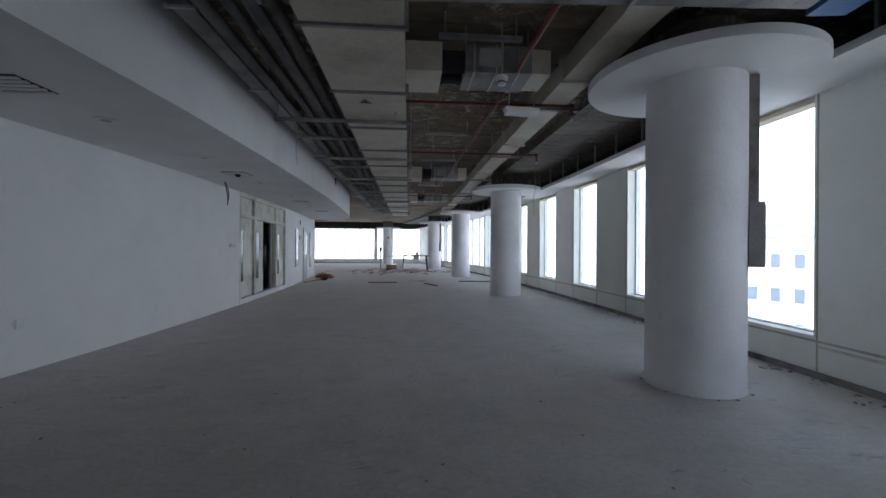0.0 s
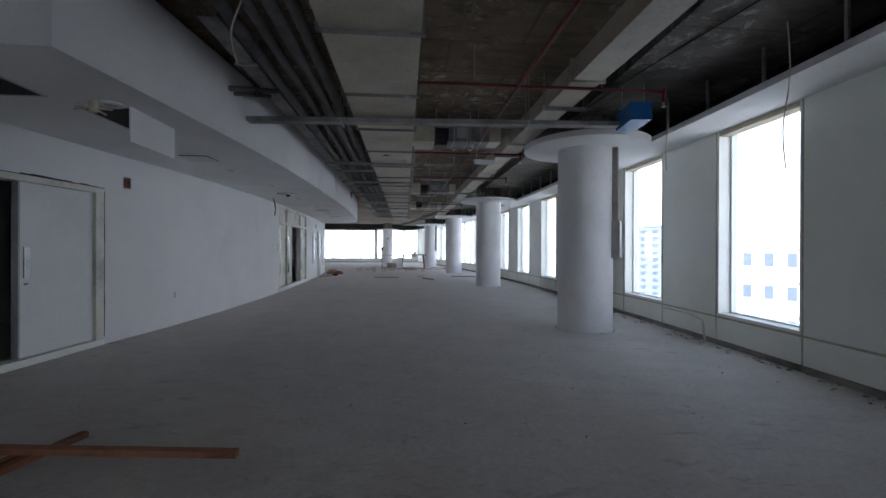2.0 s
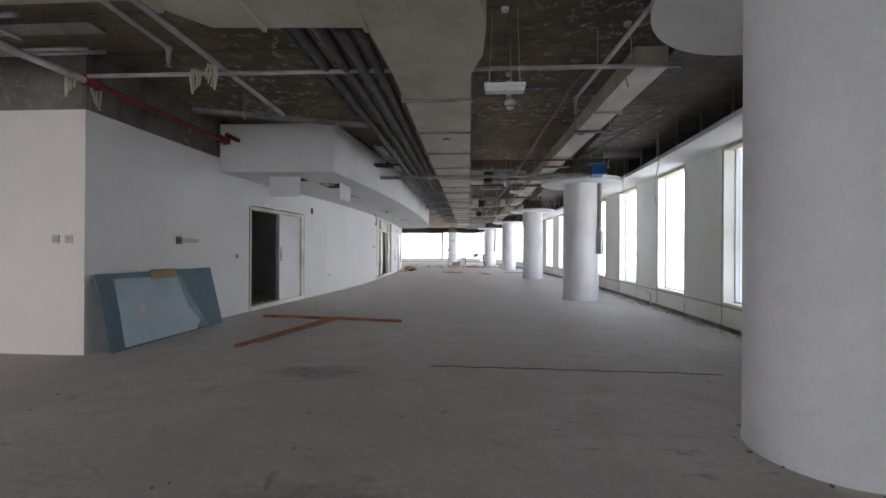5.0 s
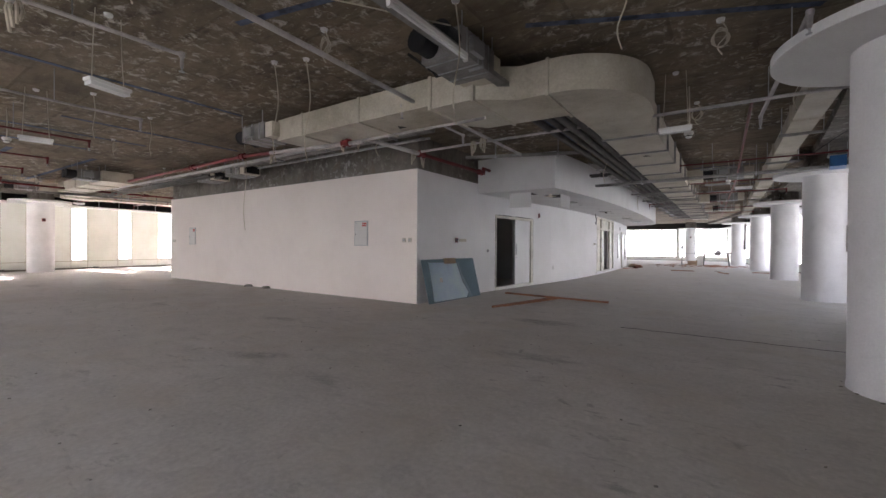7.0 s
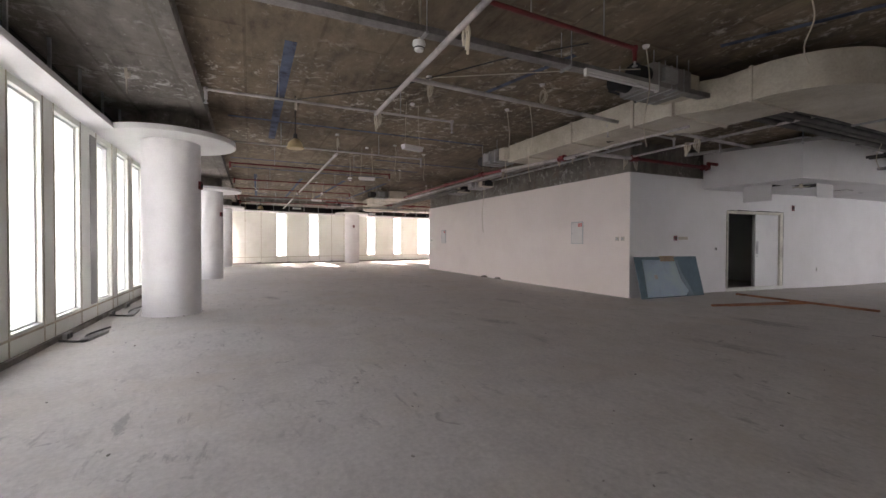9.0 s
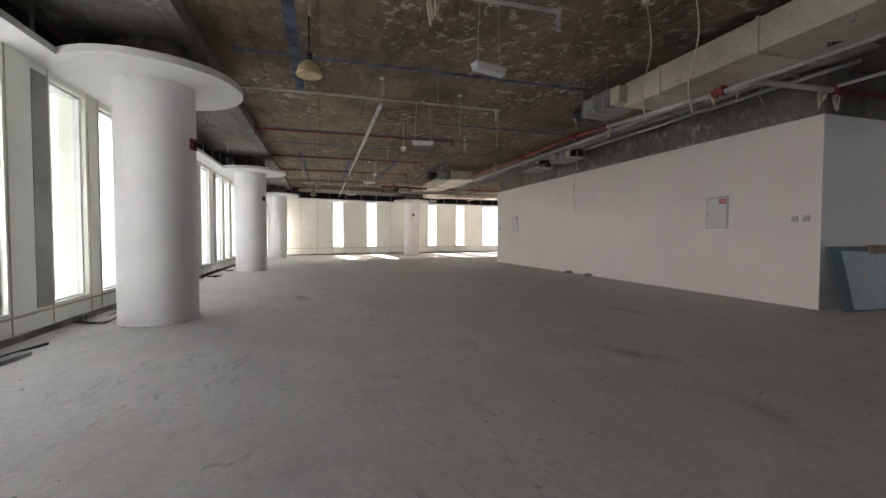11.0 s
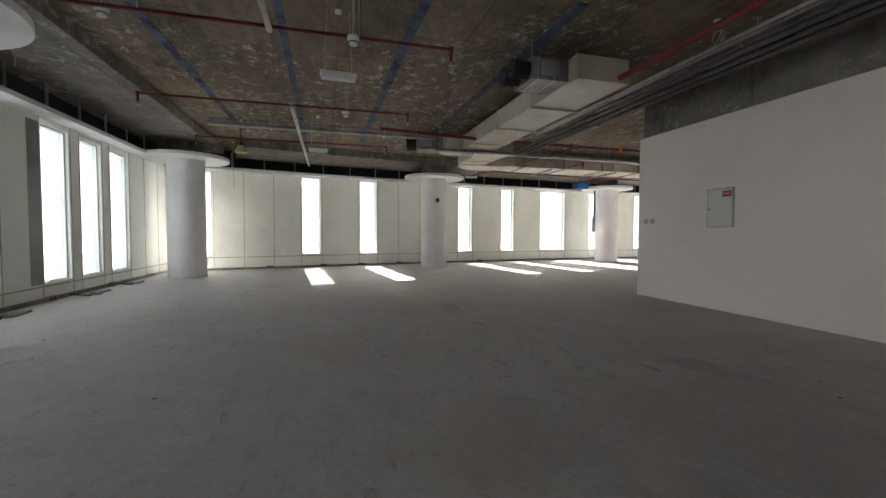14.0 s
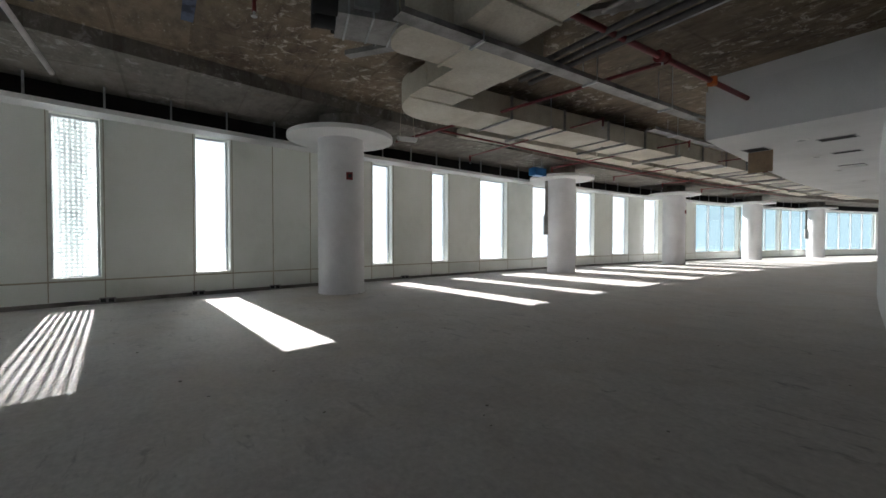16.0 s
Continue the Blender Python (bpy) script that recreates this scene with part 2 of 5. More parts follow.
SHEET = material("pale_blue_sheet", (0.72, 0.88, 1.0), 0.6, scale=6, spread=0.2)
BROWN = material("brown_gypsum_board", (0.33, 0.24, 0.13), 0.85, scale=8, spread=0.2)
COMPOUND = material("joint_compound", (0.66, 0.66, 0.64), 0.9, scale=25, spread=0.2)
WOOD = material("orange_brown_timber", (0.30, 0.13, 0.065), 0.75, scale=20, fine=120, bump=0.15, spread=0.5)
CARD = material("cardboard", (0.33, 0.24, 0.16), 0.9, scale=12, spread=0.25)
PLASTIC = material("white_plastic", (0.74, 0.74, 0.72), 0.4, scale=6, spread=0.08)
STEELBOX = material("grey_enclosure", (0.42, 0.43, 0.43), 0.45, 0.3, scale=8, spread=0.2)
CABLE = material("cream_cable", (0.55, 0.50, 0.40), 0.6, scale=20, spread=0.3)
BLACK = material("black_rubber", (0.02, 0.02, 0.02), 0.6, scale=15, spread=0.4)
TUBE = material("lamp_tube_glass", (0.80, 0.80, 0.80), 0.25, scale=6, spread=0.05)
AMBER = material("yellowed_shade", (0.60, 0.47, 0.26), 0.5, scale=12, spread=0.25)
ORANGE = material("orange_tape", (0.55, 0.13, 0.02), 0.6, scale=12, spread=0.3)
PANE_DARK = material("dark_slot_glass", (0.05, 0.06, 0.065), 0.15, scale=5, spread=0.3)
WOODGREY = material("grey_laminate", (0.20, 0.19, 0.18), 0.6, scale=8, spread=0.25)
REDLABEL = material("faded_red_label", (0.52, 0.10, 0.09), 0.6, scale=20, spread=0.2)
CARDPLATE = material("cream_plastic", (0.55, 0.50, 0.42), 0.5, scale=10, spread=0.15)
SHEETDARK = material("grey_blue_sheet", (0.22, 0.31, 0.37), 0.75, scale=8, spread=0.2)


def haze_painted(name, base, glow, haze_amount, rough=0.8):
    """A far surface: its own colour plus emission painting the bright dusty haze between."""
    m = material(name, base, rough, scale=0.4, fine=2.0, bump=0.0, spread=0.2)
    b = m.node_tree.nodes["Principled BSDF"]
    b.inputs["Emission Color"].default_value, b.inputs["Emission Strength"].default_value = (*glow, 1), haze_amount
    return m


# Haze sits in these walls, panes and ground as emission of their own.
FARWHITE = haze_painted("far_tower_wall", (0.16, 0.16, 0.16), (0.86, 0.94, 1.0), 0.13)
FARGREY = haze_painted("far_grey_wall", (0.05, 0.06, 0.08), (0.7, 0.83, 1.0), 0.085)
FARPANE = haze_painted("far_window_glass", (0.012, 0.016, 0.022), (0.6, 0.77, 1.0), 0.07, 0.3)
FARGROUND = haze_painted("far_city_ground", (0.12, 0.115, 0.11), (0.93, 0.97, 1.0), 0.13, 0.95)


def paint_far_haze(m, near, far, low, high):
    """Painted haze: the ground's emission grows with distance from the tower."""
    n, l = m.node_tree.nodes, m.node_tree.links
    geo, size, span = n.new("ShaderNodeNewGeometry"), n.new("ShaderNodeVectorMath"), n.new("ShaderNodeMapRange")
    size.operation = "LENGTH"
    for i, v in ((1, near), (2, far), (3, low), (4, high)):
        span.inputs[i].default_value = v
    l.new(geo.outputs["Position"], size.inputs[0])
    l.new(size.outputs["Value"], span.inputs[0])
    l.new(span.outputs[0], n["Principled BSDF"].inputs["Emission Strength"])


paint_far_haze(FARGROUND, 150.0, 1500.0, 0.14, 0.5)



def haze_backdrop():
    """Emissive stand-in for the bright white dust haze that closes the distance."""
    m = bpy.data.materials.new("distant_haze_glow")
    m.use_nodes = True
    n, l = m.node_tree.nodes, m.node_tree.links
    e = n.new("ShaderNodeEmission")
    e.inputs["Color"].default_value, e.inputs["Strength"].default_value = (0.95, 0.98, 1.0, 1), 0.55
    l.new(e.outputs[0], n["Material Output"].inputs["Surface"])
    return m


HAZE_GLOW = haze_backdrop()


# ---- mesh helpers ----
def bm_box(bm, x0, x1, y0, y1, z0, z1, m=None):
    vs = [Vector((x, y, z)) for z in (z0, z1) for x, y in ((x0, y0), (x1, y0), (x1, y1), (x0, y1))]
    v = [bm.verts.new(m @ p if m else p) for p in vs]
    for f in ((3, 2, 1, 0), (4, 5, 6, 7), (0, 1, 5, 4), (1, 2, 6, 5), (2, 3, 7, 6), (3, 0, 4, 7)):
        bm.faces.new([v[i] for i in f])
    return bm


def bm_prism(bm, poly, z0, z1):
    """An upright prism over a polygon given counter-clockwise."""
    n = len(poly)
    lo, hi = [bm.verts.new((x, y, z0)) for x, y in poly], [bm.verts.new((x, y, z1)) for x, y in poly]
    bm.faces.new(lo[::-1]), bm.faces.new(hi)
    for i in range(n):
        bm.faces.new((lo[i], lo[(i + 1) % n], hi[(i + 1) % n], hi[i]))
    return bm


def bm_tube(bm, pts, r, n=8):
    """A round pipe along a run of points, capped, mitred at the bends."""
    pts = [Vector(p) for p in pts]
    rings = []
    up0 = None
    for i, p in enumerate(pts):
        a = (pts[i] - pts[i - 1]).normalized() if i else None
        b = (pts[i + 1] - pts[i]).normalized() if i + 1 < len(pts) else None
        d = (a + b).normalized() if a and b and (a + b).length > 1e-6 else (a or b)
        stretch = 1 / max(0.35, d.dot(a)) if a and b else 1
        u = d.orthogonal().normalized() if up0 is None else (up0 - d * up0.dot(d)).normalized()
        up0 = u
        w = d.cross(u)
        rings.append([bm.verts.new(p + (u * math.cos(k * math.tau / n) + w * math.sin(k * math.tau / n)) * r * (1 + (stretch - 1) * 0.6)) for k in range(n)])
    for s, t in zip(rings, rings[1:]):
        for k in range(n):
            f = bm.faces.new((s[k], s[(k + 1) % n], t[(k + 1) % n], t[k]))
            f.smooth = True
    bm.faces.new(rings[0][::-1]), bm.faces.new(rings[-1])
    return bm


def bm_lathe(bm, profile, n=48, cx=0, cy=0):
    """A solid of revolution about z from (radius, height) pairs, closed at both ends."""
    rings = [[bm.verts.new((cx + r * math.cos(k * math.tau / n), cy + r * math.sin(k * math.tau / n), z)) for k in range(n)] for r, z in profile]
    for s, t in zip(rings, rings[1:]):
        for k in range(n):
            f = bm.faces.new((s[k], s[(k + 1) % n], t[(k + 1) % n], t[k]))
            f.smooth = True
    bm.faces.new(rings[0][::-1]), bm.faces.new(rings[-1])
    return bm


def bevelled(bm, w=0.006, seg=2):
    bmesh.ops.bevel(bm, geom=[e for e in bm.edges if e.calc_face_angle(0) > 0.6], offset=w, segments=seg, affect="EDGES", clamp_overlap=True)
    return bm


def part(name, bm, mat, parent=None, label="", sharp=True):
    """Links a bmesh as one mesh object, under a thing or a part where one is given."""
    me = bpy.data.meshes.new(name)
    bmesh.ops.recalc_face_normals(bm, faces=bm.faces)
    bm.to_mesh(me)
    bm.free()
    me.materials.append(mat)
    if sharp:
        me.set_sharp_from_angle(angle=radians(40))
    ob = new(name, me)
    if parent:
        ob.parent = parent
    if label:
        ob["label"] = label
    return ob


def thing(name, label, category, at=(0, 0, 0), rz=0, group="", kind=""):
    ob = new(name)
    ob.matrix_world = pose(*at, 0, 0, rz)
    ob.empty_display_size = 0.1
    return tagged(ob, label, category, group, kind)


def structure(name, bm, mat, label, category):
    return tagged(part(name, bm, mat), label, category, kind="structure")


def box(x0, x1, y0, y1, z0, z1, m=None, bev=0.0):
    bm = bm_box(bmesh.new(), x0, x1, y0, y1, z0, z1, m)
    return bevelled(bm, bev) if bev else bm


def tube(pts, r, n=8):
    return bm_tube(bmesh.new(), pts, r, n)


# ---- plan ----
SLAB_Z, HEAD_Z, SOFFIT_Z, STRIP_Z = 3.12, 2.572, 2.28, 2.578
SOUTH_Y, NORTH_Y = -10.9, 31.5


def east_x(y):
    return 4.17 - 0.0047 * (max(y, -6.0) - 7) ** 2


def west_x(y):
    return -22.28 + 0.0065 * (y - 9.4) ** 2


# ---- facades: piers, sills and heads round real openings ----
def facade(name, point, spans, u0, u1, sill, head, thick, label, reveal_mat, step=1.2, upper=True):
    """point(u) is the inner face; outward lies to the left of growing u. spans: (start, end) of each opening."""
    cuts = sorted({u0, u1, *[a for s in spans for a in s]})
    us = []
    for a, b in zip(cuts, cuts[1:]):
        k = max(1, math.ceil((b - a) / step))
        us += [a + (b - a) * i / k for i in range(k)]
    us.append(u1)

    def pair(u):
        a, b = Vector(point(u - 0.05)), Vector(point(u + 0.05))
        d = (b - a).normalized()
        o = Vector((-d.y, d.x))
        p = Vector(point(u))
        return p, p + o * thick, o
    wall, top, kerb, rail = bmesh.new(), bmesh.new(), bmesh.new(), bmesh.new()
    for a, b in zip(us, us[1:]):
        (pa, qa, oa), (pb, qb, ob) = pair(a), pair(b)
        quad = [tuple(pa), tuple(qa), tuple(qb), tuple(pb)]
        mid = (a + b) / 2
        hole = any(s < mid < e for s, e in spans)
        if hole:
            bm_prism(wall, quad, 0.0, sill)
            bm_prism(wall, quad, head, STRIP_Z + 0.03)
        else:
            bm_prism(wall, quad, 0.0, STRIP_Z + 0.03)
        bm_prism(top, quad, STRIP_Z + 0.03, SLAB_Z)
        ia, ib = pa - oa * 0.035, pb - ob * 0.035
        bm_prism(kerb, [tuple(ia), tuple(pa), tuple(pb), tuple(ib)], 0.0, 0.055)
        ja, jb = pa - oa * 0.008, pb - ob * 0.008
        bm_prism(rail, [tuple(ja), tuple(pa), tuple(pb), tuple(jb)], sill - 0.045, sill - 0.025)
    w = structure(name, wall, PANEL, label, "wall")
    structure(name.replace("wall", "spandrel"), top, RAW_SHADE, "unfinished spandrel above the ceiling strip, its shade painted near-black", "spandrel")
    structure(name.replace("wall", "baseboard"), kerb, KERB, "rough bare cement kerb along the wall foot", "kerb")
    structure(name.replace("wall", "trim"), rail, JOINT, "thin cream joint line at sill height", "trim")
    # upright joints in the wall lining
    gaps = bmesh.new()
    for s, e in spans:
        for u in (s - 0.035, e + 0.035):
            if not any(a <= u <= b for a, b in spans) and u0 < u < u1:
                p, q, o = pair(u)
                d = Vector((-o.y, o.x))
                m = Matrix.Translation((p.x, p.y, 0)) @ Matrix(((d.x, -o.x, 0, 0), (d.y, -o.y, 0, 0), (0, 0, 1, 0), (0, 0, 0, 1)))
                bm_box(gaps, -0.006, 0.006, 0, 0.007, 0.06, STRIP_Z, m)
    edges = [u0] + [a for sp in sorted(spans) for a in sp] + [u1]
    for a, b in zip(edges[::2], edges[1::2]):
        k = round((b - a) / 0.75) if 1.3 < b - a < 4 else 0
        for i in range(1, k):
            p, q, o = pair(a + (b - a) * i / k)
            d = Vector((-o.y, o.x))
            m = Matrix.Translation((p.x, p.y, 0)) @ Matrix(((d.x, -o.x, 0, 0), (d.y, -o.y, 0, 0), (0, 0, 1, 0), (0, 0, 0, 1)))
            bm_box(gaps, -0.008, 0.008, 0, 0.006, 0.06, STRIP_Z, m)
    structure(name.replace("wall", "joint_trim"), gaps, JOINT, "narrow upright joint strips in the wall lining", "trim")
    return pair


WINDOW_COUNT = [0]
PERF_MESH = {}


def perforated(width, height):
    """A sheet with a regular grid of round-cornered holes."""
    key = (round(width, 2), round(height, 2))
    if key in PERF_MESH:
        return PERF_MESH[key]
    bm = bmesh.new()
    cell = 0.055
    nx, nz = round(width / cell), round(height / cell)
    cx, cz = width / nx, height / nz
    for i in range(nx):
        for j in range(nz):
            x, z = i * cx, j * cz
            outer = [bm.verts.new((x + a * cx, 0, z + b * cz)) for a, b in ((0, 0), (0.5, 0), (1, 0), (1, 0.5), (1, 1), (0.5, 1), (0, 1), (0, 0.5))]
            inner = [bm.verts.new((x + cx * (0.5 + 0.28 * math.cos(t)), 0, z + cz * (0.5 + 0.28 * math.sin(t)))) for t in [math.radians(225 + 45 * k) for k in range(8)]]
            for k in range(8):
                bm.faces.new((outer[k], outer[(k + 1) % 8], inner[(k + 1) % 8], inner[k]))
    bmesh.ops.remove_doubles(bm, verts=bm.verts, dist=0.001)
    bmesh.ops.solidify(bm, geom=bm.faces[:], thickness=0.004)
    me = bpy.data.meshes.new("screen")
    bm.to_mesh(me)
    bm.free()
    me.materials.append(PERF)
    PERF_MESH[key] = me
    return me


def window(pair, u0, u1, sill, head, thick, bars=0, screen=False, raw_head=True, inset=0.72, glass=None, label="tall fixed window with a slim pale frame"):
    """A glazed opening: frame bars, sill board, panes; set at the outer side of the wall."""
    (pa, qa, oa), (pb, qb, ob) = pair(u1), pair(u0)
    a, b = pa + oa * thick * inset, pb + ob * thick * inset
    d = (b - a)
    width, d = d.length, d.normalized()
    o = Vector((d.y, -d.x))
    m = Matrix(((d.x, -o.x, 0, a.x), (d.y, -o.y, 0, a.y), (0, 0, 1, sill), (0, 0, 0, 1)))
    WINDOW_COUNT[0] += 1
    w = new("window_%d" % WINDOW_COUNT[0])
    w.matrix_world = m
    tagged(w, label, "window", kind="structure")
    h, f = head - sill, 0.028
    bm = bmesh.new()
    bm_box(bm, 0, f, -0.03, 0.03, 0, h)
    bm_box(bm, width - f, width, -0.03, 0.03, 0, h)
    bm_box(bm, f, width - f, -0.03, 0.03, 0, f)
    bm_box(bm, f, width - f, -0.03, 0.03, h - f, h)
    part("window_frame", bm, FRAME, w)
    for k in range(1, bars + 1):
        x = width * k / (bars + 1)
        part("mullion", box(x - 0.03, x + 0.03, -0.05, 0.06, f, h - f), FRAME, w)
    for k in range(bars + 1):
        x0, x1 = width * k / (bars + 1), width * (k + 1) / (bars + 1)
        g = part("pane", box(x0 + 0.02, x1 - 0.02, -0.005, 0.003, f * 0.6, h - f * 0.6), glass or GLASS, w)
        g.visible_shadow = False
    part("window_sill", box(0.004, width - 0.004, 0.03, thick * inset + 0.012, -0.004, 0.012), PANEL, w)
    if raw_head:
        part("window_head", box(0.004, width - 0.004, 0.03, thick * inset - 0.004, h - 0.055, h - 0.004), HEAD, w, "raw unpainted lining under the window head")
    if screen:
        s = new("screen", perforated(width, h + 0.4))
        s.parent = w
        s.location = (0, -0.24, -0.2)
        s["label"] = "perforated metal sunscreen outside the glass"
    return w


E_WIN = [(-1.2, -0.12), (1.1, 2.18), (3.37, 4.45), (5.62, 6.7), (7.88, 8.96), (10.06, 11.2), (12.3, 13.38)]
E_GLAZE = [(14.3, 17.3), (17.5, 21.0), (21.2, 25.2), (25.4, 29.6)]
W_NARROW = [(-10.45, -9.95), (-7.77, -7.27), (-6.12, -5.62), (-2.8, -2.3), (-1.12, -0.62)]
W_WIDE = [(0.55, 1.62), (2.78, 3.84), (5.03, 6.06), (7.2, 8.22), (9.33, 10.35), (11.5, 12.45)]
W_GLAZE = [(13.3, 17.0), (17.2, 20.8), (21.0, 24.2), (24.4, 30.2)]
BAYS = (1.6, -1.71, -4.95, -8.39, -11.64, -15.05)
S_WIN = sorted((x - o - w, x - o) for x in BAYS for o, w in ((0, 0.64), (0.945, 0.62), (1.89, 0.7)))
N_GLAZE = [(-18.6, -13.6), (-13.4, -8.0), (-7.8, -2.2), (-2.0, 1.3)]

# east: runs with y falling so that outward is +x
TE, TW, TS, TN = 0.24, 0.22, 0.26, 0.22
flip = lambda spans: [(-b, -a) for a, b in spans]
pair_e = facade("wall_east", lambda u: (east_x(-u), -u), flip(E_WIN + E_GLAZE), -NORTH_Y, -SOUTH_Y, 0.365, HEAD_Z, TE, "white board wall with tall window openings", PANEL)
for i, (a, b) in enumerate(E_WIN):
    window(pair_e, -b, -a, 0.365, HEAD_Z, TE, screen=(i == 0))
for a, b in E_GLAZE:
    window(pair_e, -b, -a, 0.365, HEAD_Z, TE, bars=max(1, round((b - a) / 1.1) - 1), raw_head=False, label="long ribbon window with slim upright mullions")
pair_w = facade("wall_west", lambda u: (west_x(u), u), W_NARROW + W_WIDE + W_GLAZE, SOUTH_Y, NORTH_Y, 0.365, HEAD_Z, TW, "white panelled wall with slit window openings", PANEL)
for i, (a, b) in enumerate(W_NARROW + W_WIDE):
    window(pair_w, a, b, 0.365, HEAD_Z, TW, screen=(i == 1), raw_head=False)
for a, b in W_GLAZE:
    window(pair_w, a, b, 0.365, HEAD_Z, TW, bars=max(1, round((b - a) / 1.1) - 1), raw_head=False, glass=TINTED, label="long ribbon window with slim upright mullions")
pair_s = facade("wall_south", lambda u: (-u, SOUTH_Y), flip(S_WIN), -4.2, 19.8, 0.25, 2.5, TS, "white wall of narrow window bays with deep jambs", PANEL)
for i, (a, b) in enumerate(S_WIN):
    window(pair_s, -b, -a, 0.25, 2.5, TS, screen=(i == 11), raw_head=False, inset=0.3)
for x in BAYS[1:]:
    structure("trim_bay", box(x + 0.03, x + 0.28, SOUTH_Y, SOUTH_Y + 0.006, 0.25, 2.5), BAYGREY, "dull grey metal strip between window bays", "trim")
pair_n = facade("wall_north", lambda u: (u, NORTH_Y), N_GLAZE, -19.6, 1.7, 0.3, 2.7, TN, "low sill wall under a long ribbon window", PANEL)
for a, b in N_GLAZE:
    window(pair_n, a, b, 0.3, 2.7, TN, bars=max(1, round((b - a) / 1.1) - 1), raw_head=False, label="long ribbon window with slim upright mullions")

# ---- floor and slab ----
outline = [(3.6, SOUTH_Y - 0.2)] + [(east_x(y) + 0.2, y) for y in range(-10, 32, 2)] + [(1.9, NORTH_Y + 0.2), (-19.6, NORTH_Y + 0.2)] + [(west_x(y) - 0.2, y) for y in range(30, -11, -2)] + [(-19.9, SOUTH_Y - 0.2)]
structure("floor", bm_prism(bmesh.new(), outline, -0.25, 0.0), FLOOR, "bare dusty grey concrete screed floor with stains", "floor")
structure("ceiling", bm_prism(bmesh.new(), outline, SLAB_Z, SLAB_Z + 0.3), SLAB, "stained rough concrete slab with peeling chalky patches", "ceiling")


def band(name, edge, us, w0, w1, z0, z1, mat, label, category):
    """A beam or strip that follows a facade between two distances in from it."""
    bm = bmesh.new()
    for a, b in zip(us, us[1:]):
        pts = []
        for u in (a, b):
            p, q, o = edge(u)
            pts.append((p - o * w0, p - o * w1))
        bm_prism(bm, [tuple(pts[0][0]), tuple(pts[1][0]), tuple(pts[1][1]), tuple(pts[0][1])], z0, z1)
    bmesh.ops.remove_doubles(bm, verts=bm.verts, dist=0.0005)
    return structure(name, bm, mat, label, category)


def steps(a, b, s=1.0):
    k = max(1, round((b - a) / s))
    return [a + (b - a) * i / k for i in range(k + 1)]


band("ceiling_beam_south", pair_s, steps(-3.6, 19.4), 0.02, 1.35, 2.96, SLAB_Z, BEAM, "wide shallow concrete beam along the windows", "beam")
band("ceiling_beam_west", pair_w, steps(-9.4, 31), 0.02, 1.75, 2.94, SLAB_Z, BEAM, "wide shallow concrete beam along the windows", "beam")
band("ceiling_beam_east", pair_e, steps(-31, 9.4), 0.02, 1.5, 2.98, SLAB_Z, BEAM, "wide shallow concrete beam along the windows", "beam")
band("ceiling_strip_east", pair_e, steps(-31, 10.4, 0.7), 0.0, 0.55, STRIP_Z, STRIP_Z + 0.065, CEIL, "white plasterboard ceiling strip along the windows", "ceiling strip")
band("ceiling_strip_south", pair_s, steps(-3.2, 19.2, 0.7), 0.0, 0.3, STRIP_Z - 0.004, STRIP_Z + 0.06, CEIL, "white plasterboard ceiling strip along the windows", "ceiling strip")
band("ceiling_strip_west", pair_w, steps(-10.7, 31, 0.7), 0.0, 0.36, STRIP_Z, STRIP_Z + 0.065, CEIL, "white plasterboard ceiling strip along the windows", "ceiling strip")


def strip_hangers(edge, us, inset):
    bm = bmesh.new()
    for u in us:
        p, q, o = edge(u)
        c = p - o * inset
        bm_box(bm, c.x - 0.012, c.x + 0.012, c.y - 0.012, c.y + 0.012, STRIP_Z + 0.05, SLAB_Z - 0.1)
    return bm


for nm, e, us, ins in (("hangers_east", pair_e, steps(-24, 8, 0.75), 0.5), ("hangers_south", pair_s, steps(-2.5, 18.5, 0.75), 0.25), ("hangers_west", pair_w, steps(-9.5, 22, 0.75), 0.31)):
    tagged(part("ceiling_hangers", strip_hangers(e, us, ins), GALV), "row of thin steel hangers above the ceiling strip", "hangers", kind="stuff")


# ---- columns with round ceiling collars ----
def column(x, y, ring=0.87, collar=True):
    c = thing("column", "thick round white column with a wide disc collar", "column", (x, y, 0), group="round columns")
    bm = bm_lathe(bmesh.new(), [(0.385, 0.0), (0.385, 0.02), (0.38, 0.05), (0.38, 1.2), (0.38, STRIP_Z - 0.004)], 64)
    part("shaft", bm, COLUMN, c)
    if collar:
        part("collar", bm_lathe(bmesh.new(), [(ring - 0.004, STRIP_Z - 0.006), (ring, STRIP_Z - 0.002), (ring, STRIP_Z + 0.066), (ring - 0.004, STRIP_Z + 0.07)], 80), CEIL, c, "flat white plasterboard disc round the column head")
    part("neck", bm_lathe(bmesh.new(), [(0.36, STRIP_Z + 0.08), (0.36, SLAB_Z - 0.02)], 40), BEAM, c, "bare concrete neck above the collar")
    skirt = bmesh.new()
    for k in range(14):
        t = k * math.tau / 14 + random.uniform(-0.08, 0.08)
        r = 0.39 + random.uniform(0, 0.03)
        s = random.uniform(0.004, 0.014)
        bm_box(skirt, -s, s, -s * 0.7, s * 0.7, 0, s * 0.5, pose(r * math.cos(t), r * math.sin(t), 0, 0, 0, math.degrees(t)))
    part("crumbs", skirt, KERB, c, "crumbs of plaster round the column foot")
    return c


